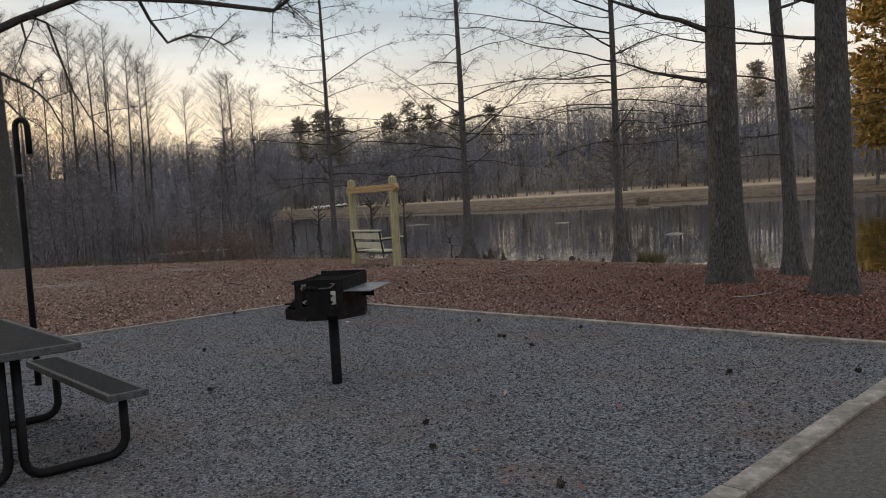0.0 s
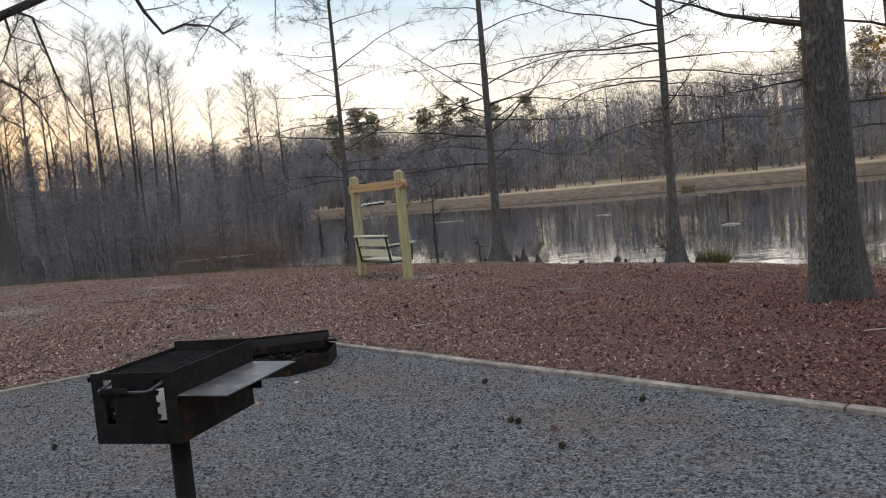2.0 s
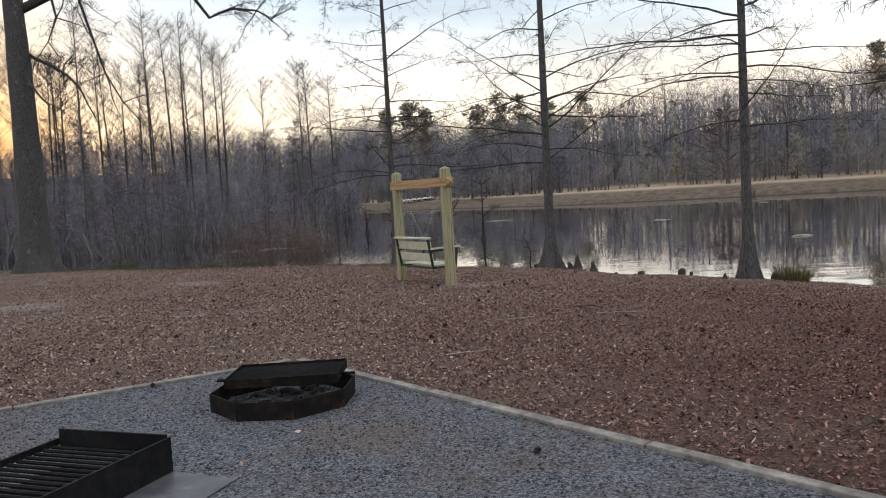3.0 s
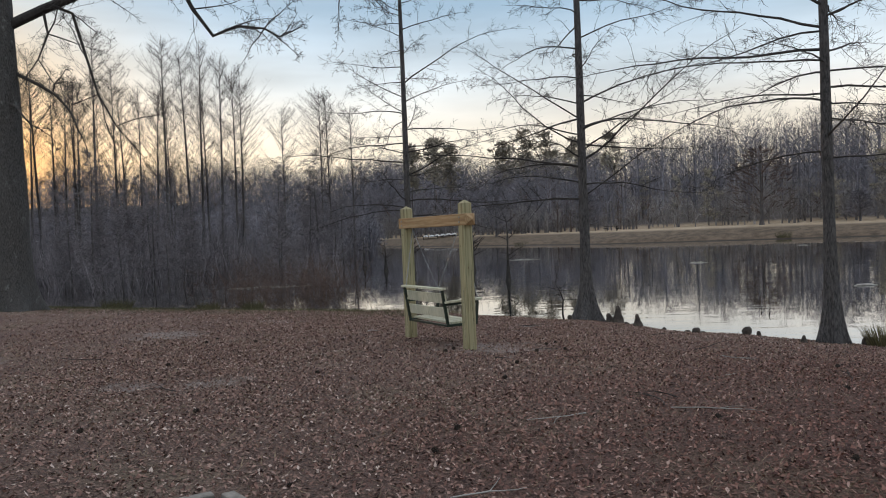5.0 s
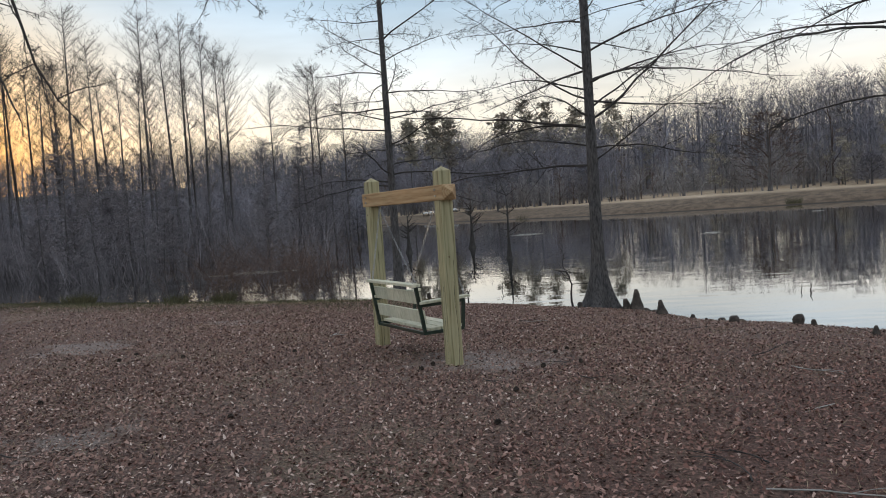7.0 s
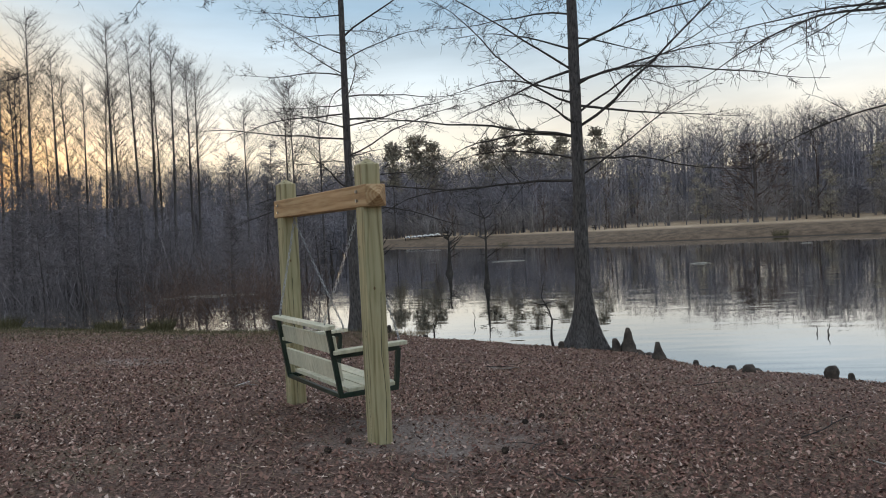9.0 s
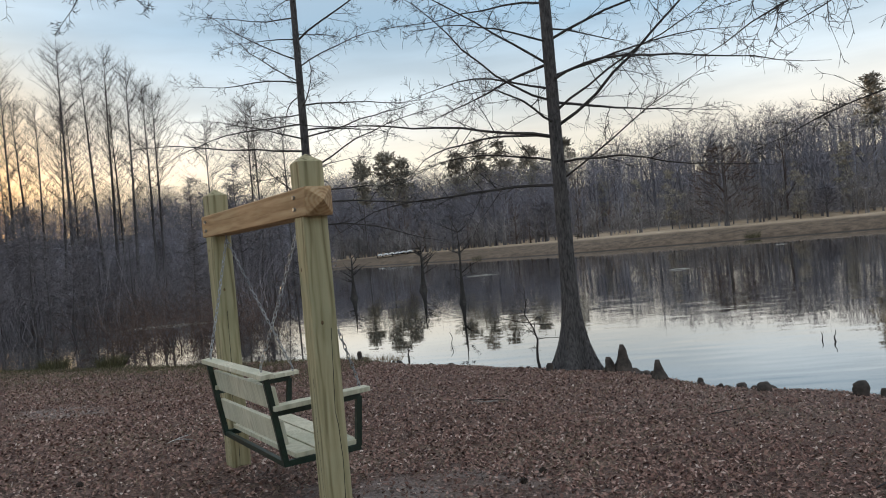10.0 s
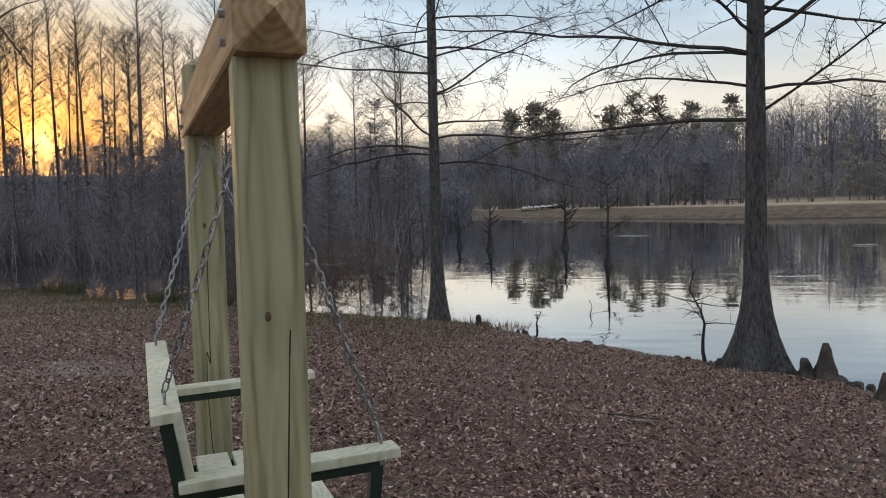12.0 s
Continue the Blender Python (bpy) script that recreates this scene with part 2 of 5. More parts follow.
def russet_zone(n, l):
    """Where the litter is redder: under the stout trees, with a ragged border."""
    g = n.new("ShaderNodeNewGeometry")
    sep = n.new("ShaderNodeSeparateXYZ")
    l.new(g.outputs["Position"], sep.inputs[0])
    edge = n.new("ShaderNodeMath")
    edge.operation = "MULTIPLY_ADD"
    edge.inputs[1].default_value = 5.0
    l.new(noise_node(n, l, g.outputs["Position"], 0.5, 4, 0.6), edge.inputs[0])
    l.new(sep.outputs["X"], edge.inputs[2])
    mr = n.new("ShaderNodeMapRange")
    mr.inputs["From Min"].default_value = 0.5
    mr.inputs["From Max"].default_value = 6.0
    l.new(edge.outputs[0], mr.inputs["Value"])
    near = n.new("ShaderNodeMapRange")
    near.inputs["From Min"].default_value = 22.0
    near.inputs["From Max"].default_value = 14.0
    l.new(sep.outputs["Y"], near.inputs["Value"])
    both = n.new("ShaderNodeMath")
    both.operation = "MULTIPLY"
    l.new(mr.outputs[0], both.inputs[0])
    l.new(near.outputs[0], both.inputs[1])
    return both.outputs[0]


def ground_material():
    m, n, l, b = material("leaf_littered_ground", 0.95)
    v = coords(n, l, (1, 1, 1), True)
    fine = noise_node(n, l, v, 38, 6, 0.75)
    c = ramp(n, l, fine, ((0.32, (0.022, 0.014, 0.011)), (0.47, (0.12, 0.072, 0.056)), (0.6, (0.24, 0.153, 0.122)), (0.76, (0.36, 0.26, 0.205))))
    broad = noise_node(n, l, v, 0.45, 4, 0.6)
    pale = ramp(n, l, broad, ((0.5, (0, 0, 0)), (0.72, (0.8, 0.8, 0.8))))
    straw = ramp(n, l, fine, ((0.32, (0.06, 0.045, 0.03)), (0.5, (0.2, 0.155, 0.105)), (0.7, (0.4, 0.32, 0.23))))
    c = mix(n, l, pale, c, straw)
    c = mix(n, l, russet_zone(n, l), c, (0.68, 0.47, 0.42), "MULTIPLY")
    # bare trodden spots on the lawn
    for spot, size in (((-3.8, 16.0, 0.0), 0.55), ((-4.8, 15.8, 0.0), 0.45), ((-6.9, 20.7, -0.05), 0.8), ((-5.6, 23.4, -0.2), 0.7), ((-8.6, 17.5, 0.0), 0.8)):
        gp = n.new("ShaderNodeNewGeometry")
        dd = n.new("ShaderNodeVectorMath")
        dd.operation = "DISTANCE"
        dd.inputs[1].default_value = spot
        l.new(gp.outputs["Position"], dd.inputs[0])
        ra = n.new("ShaderNodeMath")
        ra.operation = "MULTIPLY_ADD"
        ra.inputs[1].default_value = 2.2
        l.new(noise_node(n, l, v, 2.6, 5, 0.65), ra.inputs[0])
        l.new(dd.outputs["Value"], ra.inputs[2])
        sp = n.new("ShaderNodeMapRange")
        sp.inputs["From Min"].default_value = 1.1 + size
        sp.inputs["From Max"].default_value = 0.75 + size
        l.new(ra.outputs[0], sp.inputs["Value"])
        sp.inputs["To Max"].default_value = 0.75
        c = mix(n, l, sp.outputs[0], c, ramp(n, l, fine, ((0.3, (0.1, 0.08, 0.07)), (0.5, (0.26, 0.215, 0.19)), (0.7, (0.42, 0.36, 0.33)))))
    # sandy bare soil round the swing, with a worn ragged outline
    g = n.new("ShaderNodeNewGeometry")
    d = n.new("ShaderNodeVectorMath")
    d.operation = "DISTANCE"
    d.inputs[1].default_value = (-0.75, 19.25, -0.15)
    l.new(g.outputs["Position"], d.inputs[0])
    rag = n.new("ShaderNodeMath")
    rag.operation = "MULTIPLY_ADD"
    rag.inputs[1].default_value = 4.5
    l.new(noise_node(n, l, v, 1.8, 5, 0.65), rag.inputs[0])
    l.new(d.outputs["Value"], rag.inputs[2])
    mr = n.new("ShaderNodeMapRange")
    mr.inputs["From Min"].default_value = 3.5
    mr.inputs["From Max"].default_value = 2.5
    mr.inputs["To Max"].default_value = 0.8
    l.new(rag.outputs[0], mr.inputs["Value"])
    sand = ramp(n, l, fine, ((0.3, (0.07, 0.054, 0.046)), (0.46, (0.23, 0.19, 0.168)), (0.7, (0.44, 0.38, 0.35))))
    c = mix(n, l, mr.outputs[0], c, sand)
    # trodden grey dirt on the path side of the thick timber
    px = n.new("ShaderNodeSeparateXYZ")
    l.new(g.outputs["Position"], px.inputs[0])
    sub = n.new("ShaderNodeMath")
    sub.operation = "SUBTRACT"
    l.new(px.outputs["Y"], sub.inputs[0])
    l.new(px.outputs["X"], sub.inputs[1])
    trod = n.new("ShaderNodeMapRange")
    trod.inputs["From Min"].default_value = 2.4
    trod.inputs["From Max"].default_value = 2.0
    l.new(sub.outputs[0], trod.inputs["Value"])
    near_only = n.new("ShaderNodeMapRange")
    near_only.inputs["From Min"].default_value = 8.0
    near_only.inputs["From Max"].default_value = 6.0
    l.new(px.outputs["Y"], near_only.inputs["Value"])
    both = n.new("ShaderNodeMath")
    both.operation = "MULTIPLY"
    l.new(trod.outputs[0], both.inputs[0])
    l.new(near_only.outputs[0], both.inputs[1])
    dirt_c = ramp(n, l, fine, ((0.3, (0.06, 0.055, 0.05)), (0.5, (0.13, 0.118, 0.105)), (0.75, (0.24, 0.22, 0.2))))
    c = mix(n, l, both.outputs[0], c, dirt_c)
    # dry grass on the banks across the water
    sep = n.new("ShaderNodeSeparateXYZ")
    l.new(g.outputs["Position"], sep.inputs[0])
    far = n.new("ShaderNodeMapRange")
    far.inputs["From Min"].default_value = 45
    far.inputs["From Max"].default_value = 60
    l.new(sep.outputs["Y"], far.inputs["Value"])
    bank = ramp(n, l, noise_node(n, l, v, 0.5, 6, 0.7), ((0.3, (0.34, 0.25, 0.16)), (0.5, (0.45, 0.345, 0.235)), (0.7, (0.56, 0.45, 0.33))))
    rough_grass = ramp(n, l, noise_node(n, l, v, 0.8, 6, 0.7), ((0.3, (0.05, 0.036, 0.022)), (0.5, (0.125, 0.088, 0.058)), (0.7, (0.2, 0.145, 0.1))))
    crest = n.new("ShaderNodeMapRange")
    crest.inputs["From Min"].default_value = 0.66
    crest.inputs["From Max"].default_value = 0.95
    l.new(sep.outputs["Z"], crest.inputs["Value"])
    bank = mix(n, l, crest.outputs[0], rough_grass, bank)
    wooded = n.new("ShaderNodeMapRange")
    wooded.inputs["From Min"].default_value = 1.4
    wooded.inputs["From Max"].default_value = 1.9
    l.new(sep.outputs["Z"], wooded.inputs["Value"])
    bank = mix(n, l, wooded.outputs[0], bank, (0.085, 0.07, 0.062))
    c = mix(n, l, far.outputs[0], c, bank)
    # dark wet mud just above the water
    wet = n.new("ShaderNodeMapRange")
    wet.inputs["From Min"].default_value = -0.66
    wet.inputs["From Max"].default_value = -0.78
    l.new(sep.outputs["Z"], wet.inputs["Value"])
    c = mix(n, l, wet.outputs[0], c, (0.045, 0.036, 0.03))
    l.new(c, b.inputs["Base Color"])
    bump(n, l, b, fine, 1.0, 0.03)
    return m


M_GROUND = ground_material()


def gravel_material():
    m, n, l, b = material("crushed_grey_gravel", 0.95)
    v = coords(n, l, (1, 1, 1), True)
    vo = n.new("ShaderNodeTexVoronoi")
    vo.inputs["Scale"].default_value = 75
    l.new(v, vo.inputs["Vector"])
    sep = n.new("ShaderNodeSeparateColor")
    l.new(vo.outputs["Color"], sep.inputs[0])
    c = ramp(n, l, sep.outputs[0], ((0.0, (0.03, 0.031, 0.036)), (0.5, (0.092, 0.097, 0.112)), (1.0, (0.23, 0.236, 0.258))))
    dirt = noise_node(n, l, v, 0.7, 5, 0.65)
    c = mix(n, l, ramp(n, l, dirt, ((0.48, (0, 0, 0)), (0.72, (0.7, 0.7, 0.7)))), c, (0.14, 0.09, 0.062))
    l.new(c, b.inputs["Base Color"])
    inv = n.new("ShaderNodeMath")
    inv.operation = "SUBTRACT"
    inv.inputs[0].default_value = 1.0
    l.new(vo.outputs["Distance"], inv.inputs[1])
    bump(n, l, b, inv.outputs[0], 0.9, 0.012)
    return m


M_GRAVEL = gravel_material()


def water_material():
    """Still, dark water. Its small wind ripples lean towards the lawn and come and go in patches."""
    m, n, l, b = material("still_pond_water", 0.025)
    b.inputs["Base Color"].default_value = (0.012, 0.014, 0.012, 1)
    b.inputs["IOR"].default_value = 1.33
    b.inputs["Coat Weight"].default_value = 1.0
    b.inputs["Coat Roughness"].default_value = 0.02
    b.inputs["Coat IOR"].default_value = 1.4
    v = coords(n, l, (0.35, 1.7, 1), True)
    t = n.new("ShaderNodeTexNoise")
    t.inputs["Scale"].default_value = 1.6
    t.inputs["Detail"].default_value = 3
    l.new(v, t.inputs["Vector"])
    centred = n.new("ShaderNodeVectorMath")
    centred.operation = "SUBTRACT"
    centred.inputs[1].default_value = (0.5, 0.5, 0.5)
    l.new(t.outputs["Color"], centred.inputs[0])
    v2 = coords(n, l, (0.05, 0.16, 1), True)
    calm = n.new("ShaderNodeMapRange")
    calm.inputs["From Min"].default_value = 0.35
    calm.inputs["From Max"].default_value = 0.65
    calm.inputs["To Min"].default_value = 0.25
    calm.inputs["To Max"].default_value = 1.0
    l.new(noise_node(n, l, v2, 1.0, 2, 0.5), calm.inputs["Value"])
    wave = n.new("ShaderNodeVectorMath")
    wave.operation = "MULTIPLY"
    wave.inputs[1].default_value = (0.05, 0.07, 0.0)
    l.new(centred.outputs[0], wave.inputs[0])
    patchy = n.new("ShaderNodeVectorMath")
    patchy.operation = "SCALE"
    l.new(wave.outputs[0], patchy.inputs[0])
    l.new(calm.outputs[0], patchy.inputs["Scale"])
    lean = n.new("ShaderNodeVectorMath")
    lean.operation = "ADD"
    lean.inputs[1].default_value = (0.0, -0.016, 1.0)
    l.new(patchy.outputs[0], lean.inputs[0])
    unit = n.new("ShaderNodeVectorMath")
    unit.operation = "NORMALIZE"
    l.new(lean.outputs[0], unit.inputs[0])
    l.new(unit.outputs[0], b.inputs["Normal"])
    l.new(unit.outputs[0], b.inputs["Coat Normal"])
    return m


M_WATER = water_material()


def leaf_material():
    m, n, l, b = material("fallen_leaves", 0.85)
    g = n.new("ShaderNodeNewGeometry")
    c = ramp(n, l, g.outputs["Random Per Island"], ((0.0, (0.035, 0.018, 0.015)), (0.25, (0.125, 0.064, 0.05)), (0.65, (0.27, 0.155, 0.122)), (0.9, (0.4, 0.262, 0.213)), (1.0, (0.6, 0.49, 0.425))))
    c = mix(n, l, russet_zone(n, l), c, (0.68, 0.47, 0.43), "MULTIPLY")
    l.new(c, b.inputs["Base Color"])
    return m


M_LEAF = leaf_material()

# ---------------------------------------------------------------- mesh tools


class Geo:
    """Vertices and faces of one mesh in the making."""

    def __init__(self):
        self.v, self.f = [], []

    def add(self, verts, faces, m=None):
        o = len(self.v)
        self.v.extend([tuple(m @ Vector(p)) for p in verts] if m is not None else [tuple(p) for p in verts])
        self.f.extend([tuple(i + o for i in q) for q in faces])

    def tube(self, path, radii, sides=6, cap=True):
        path = [Vector(p) for p in path]
        o, k = len(self.v), len(path)
        ref = Vector((0.31, 0.17, 0.93))
        for i, p in enumerate(path):
            d = (path[min(i + 1, k - 1)] - path[max(i - 1, 0)]).normalized()
            if abs(d.dot(ref)) > 0.97:
                ref = Vector((0.9, 0.1, 0.2))
            a = d.cross(ref).normalized()
            b = d.cross(a)
            r = radii[i]
            for j in range(sides):
                t = 2 * math.pi * j / sides
                self.v.append(tuple(p + a * (r * math.cos(t)) + b * (r * math.sin(t))))
        for i in range(k - 1):
            for j in range(sides):
                q = (j + 1) % sides
                self.f.append((o + i * sides + j, o + i * sides + q, o + (i + 1) * sides + q, o + (i + 1) * sides + j))
        if cap:
            self.f.append(tuple(o + j for j in range(sides))[::-1])
            self.f.append(tuple(o + (k - 1) * sides + j for j in range(sides)))

    def box(self, size, m=None, bevel=0.0):
        x, y, z = (s / 2 for s in size)
        c = bevel
        if not c:
            vs = [(i * x, j * y, k * z) for k in (-1, 1) for j in (-1, 1) for i in (-1, 1)]
            self.add(vs, [(0, 2, 3, 1), (4, 5, 7, 6), (0, 1, 5, 4), (2, 6, 7, 3), (0, 4, 6, 2), (1, 3, 7, 5)], m)
            return
        bm = bmesh.new()
        bmesh.ops.create_cube(bm, size=1, matrix=Matrix.Diagonal((*size, 1)))
        bmesh.ops.bevel(bm, geom=bm.edges[:], offset=c, segments=2, affect="EDGES", profile=0.6)
        bm.verts.index_update()
        self.add([v.co.copy() for v in bm.verts], [[v.index for v in f.verts] for f in bm.faces], m)
        bm.free()

    def mesh(self, name, mat, smooth=False):
        me = bpy.data.meshes.new(name)
        me.from_pydata(self.v, [], self.f)
        me.materials.append(mat)
        if smooth:
            me.shade_smooth()
        me.update()
        return me


def part(name, geo, mat, parent, label="", smooth=False):
    ob = new(name, geo.mesh(name, mat, smooth) if isinstance(geo, Geo) else geo)
    ob.parent = parent
    if label:
        ob["label"] = label
    return ob


def thing(name, m, label, category, group="", kind=""):
    ob = new(name)
    ob.empty_display_size = 0.1
    ob.matrix_world = m
    return tagged(ob, label, category, group, kind)


def bulk(name, verts, faces, mat):
    """A mesh from numpy arrays; faces all have as many corners."""
    me = bpy.data.meshes.new(name)
    n, k = faces.shape
    me.vertices.add(len(verts))
    me.vertices.foreach_set("co", verts.astype(np.float32).ravel())
    me.loops.add(n * k)
    me.loops.foreach_set("vertex_index", faces.astype(np.int32).ravel())
    me.polygons.add(n)
    me.polygons.foreach_set("loop_start", np.arange(0, n * k, k, dtype=np.int32))
    me.update(calc_edges=True)
    me.validate()
    me.materials.append(mat)
    return me


# ---------------------------------------------------------------- the lie of the land
WATER = -0.85
NEAR_SHORE = [(-140, 70), (-60, 49), (-30, 41), (-20, 37), (-14.2, 34.4), (-7.6, 32.3), (-3.5, 31.2), (-2.1, 29.9), (-0.24, 28.7), (1.75, 27.5), (2.4, 26.4), (2.94, 25.5), (4.4, 24.5), (6.5, 22.6), (8.25, 20.0), (9.75, 17.7), (16, 10), (40, -6), (90, -20)]
FAR_SHORE = [(132, 44), (66, 95), (42, 108), (22, 115), (6.6, 121), (-11, 143), (-44, 185), (-99, 208), (-165, 176)]
LAKE = np.array(NEAR_SHORE + FAR_SHORE, float)
PAD = np.array([(-2.0, 12.2), (4.1, 6.45), (-4.0, -1.65), (-9.8, 5.9)], float)


def signed(poly, x, y):
    """Distance to a polygon's edge (positive outside) and the nearest edge's number."""
    best, which, inside = np.full(x.shape, 1e9), np.zeros(x.shape, int), np.zeros(x.shape, bool)
    for i in range(len(poly)):
        a, b = poly[i], poly[(i + 1) % len(poly)]
        ab = b - a
        t = np.clip(((x - a[0]) * ab[0] + (y - a[1]) * ab[1]) / (ab @ ab), 0, 1)
        d = np.hypot(x - a[0] - t * ab[0], y - a[1] - t * ab[1])
        w = d < best
        best, which = np.where(w, d, best), np.where(w, i, which)
        if a[1] != b[1]:
            inside ^= ((a[1] > y) != (b[1] > y)) & (x < (b[0] - a[0]) * (y - a[1]) / (b[1] - a[1]) + a[0])
    return np.where(inside, -best, best), which


def ripple(x, y):
    return np.sin(1.7 * x + 0.6 * y) * np.sin(0.9 * y - 0.5 * x + 1.3) + 0.5 * np.sin(3.9 * x - 2.2 * y) * np.sin(3.1 * y + 1.1 * x)


def land(x, y):
    x, y = np.asarray(x, float), np.asarray(y, float)
    d, w = signed(LAKE, x, y)
    d = d + 0.13 * ripple(1.6 * x, 1.6 * y) * np.exp(-np.abs(d) / 3)
    far = (w >= len(NEAR_SHORE)) & (w < len(LAKE) - 1)
    near_z = np.interp(d, [-8, -2, -0.3, 0, 0.25, 1.0, 2.5, 4.3, 6.5, 8, 10, 14, 60, 900], [-2.2, -1.5, -1.0, -0.87, -0.74, -0.66, -0.48, -0.3, -0.155, -0.07, 0.0, 0.03, 0.1, 2])
    far_z = np.interp(d, [-8, -2, -0.3, 0, 1, 3, 6, 10, 22, 60, 150, 400, 2500], [-2.2, -1.5, -1.0, -0.87, -0.4, 0.1, 0.6, 0.95, 1.15, 8, 20, 26, 40])
    z = np.where(far, far_z, near_z) + 0.018 * ripple(x, y) * np.clip(d, 0, 1)
    p, _ = signed(PAD, x, y)
    return np.where(p < 0, np.maximum(-0.07, z * 0 - 0.07 * np.clip(-p / 0.1, 0, 1)), z * np.clip(p / 0.8, 0, 1) + 0.012 * np.clip(1 - p / 0.8, 0, 1))


def land_at(x, y):
    return float(land(np.array([x]), np.array([y]))[0])


def axis(lo, hi, step, cap, reach, end):
    """Grid lines: fine between lo and hi, at most cap apart as far as reach, then ever wider to end."""
    mid = list(np.arange(lo, hi + step / 2, step))
    sides = []
    for sign, p in ((1, mid[-1]), (-1, mid[0])):
        out, s = [], step
        while abs(p) < end:
            s = s * 1.2 if abs(p) > reach[sign < 0] else min(s * 1.07, cap)
            p += sign * s
            out.append(p)
        sides.append(out)
    return np.array(sides[1][::-1] + mid + sides[0])


gx, gy = axis(-14, 11, 0.2, 2.2, (75, 75), 2600), axis(-3, 33, 0.2, 0.8, (172, 20), 2600)
GX, GY = np.meshgrid(gx, gy)
GZ = land(GX.ravel(), GY.ravel())
nx, ny = len(gx), len(gy)
idx = np.arange(nx * ny).reshape(ny, nx)
quads = np.stack([idx[:-1, :-1], idx[:-1, 1:], idx[1:, 1:], idx[1:, :-1]], -1).reshape(-1, 4)
me = bulk("ground", np.stack([GX.ravel(), GY.ravel(), GZ], 1), quads, M_GROUND)
me.shade_smooth()
tagged(new("ground", me), "leaf-littered brown ground sloping gently to the pond", "ground", kind="structure")

pond = Geo()
pond.add([(-400, -60, WATER), (400, -60, WATER), (400, 230, WATER), (-400, 230, WATER)], [(0, 1, 2, 3)])
tagged(new("water", pond.mesh("water", M_WATER)), "still dark pond water mirroring the evening sky", "water", kind="structure")

pad = Geo()
pad.add([(x, y, 0.0) for x, y in PAD], [(3, 2, 1, 0)])
tagged(new("gravel_pad", pad.mesh("gravel_pad", M_GRAVEL)), "grey crushed gravel picnic pad", "gravel", kind="structure")

# ---------------------------------------------------------------- gravel pad edging
def edging(a, b, width, height, count, label, rng):
    a, b = Vector((*a, 0)), Vector((*b, 0))
    d = (b - a) / count
    for i in range(count):
        g = Geo()
        L = d.length - 0.012
        g.box((width * rng.uniform(0.92, 1.05), L, height), None, 0.008)
        ob = new("edging_timber", g.mesh("edging_timber", M_EDGE))
        c = a + d * (i + 0.5)
        ob.matrix_world = Matrix.Translation((c.x, c.y, rng.uniform(-0.008, 0.006))) @ Matrix.Rotation(math.atan2(-d.x, d.y) + rng.uniform(-0.006, 0.006), 4, "Z")
        tagged(ob, label, "timber edging", "edging of the gravel pad")


rng = random.Random(3)
edging(PAD[0], PAD[1], 0.095, 0.05, 4, "pale weathered narrow edging timber round the gravel", rng)
edging(PAD[0] + np.array((-0.08, -0.02)), PAD[3], 0.095, 0.05, 4, "pale weathered narrow edging timber round the gravel", rng)
edging(PAD[1] + np.array((-0.10, -0.14)), PAD[2], 0.14, 0.06, 6, "thick weathered landscape timber beside the gravel", rng)

# ---------------------------------------------------------------- porch swing on its timber frame
POST_R, POST_L = Vector((-1.13, 18.85, 0)), Vector((-2.30, 20.38, 0))
axis_u = (POST_L - POST_R).normalized()
SWING_YAW = math.degrees(math.atan2(axis_u.y, axis_u.x))
SPAN = (POST_L - POST_R).length
mid_s = (POST_R + POST_L) / 2
# local frame: x runs along the beam from post to post, -y towards the water
SW = pose(mid_s.x, mid_s.y, 0, 0, 0, SWING_YAW)


def spike_timber(s, length, tip, bottom_tip):
    """A square timber along z with a four-sided point at its top (and foot)."""
    g = Geo()
    c = 0.007
    ring = [(-s + c, -s), (s - c, -s), (s, -s + c), (s, s - c), (s - c, s), (-s + c, s), (-s, s - c), (-s, -s + c)]
    lo = bottom_tip
    zs = [lo, length * 0.25, length * 0.5, length * 0.75, length - tip]
    for z in zs:
        g.v.extend([(x, y, z) for x, y in ring])
    n = len(zs)
    for k in range(n - 1):
        for j in range(8):
            q = (j + 1) % 8
            g.f.append((k * 8 + j, k * 8 + q, k * 8 + 8 + q, k * 8 + 8 + j))
    g.v.append((0, 0, length))
    a = len(g.v) - 1
    for j in range(8):
        g.f.append(((n - 1) * 8 + j, (n - 1) * 8 + (j + 1) % 8, a))
    g.v.append((0, 0, 0))
    a = len(g.v) - 1
    for j in range(8):
        g.f.append(((j + 1) % 8, j, a))
    return g


frame_ob = thing("swing_frame", SW, "greenish treated pine swing frame of two square posts and beam", "swing frame")
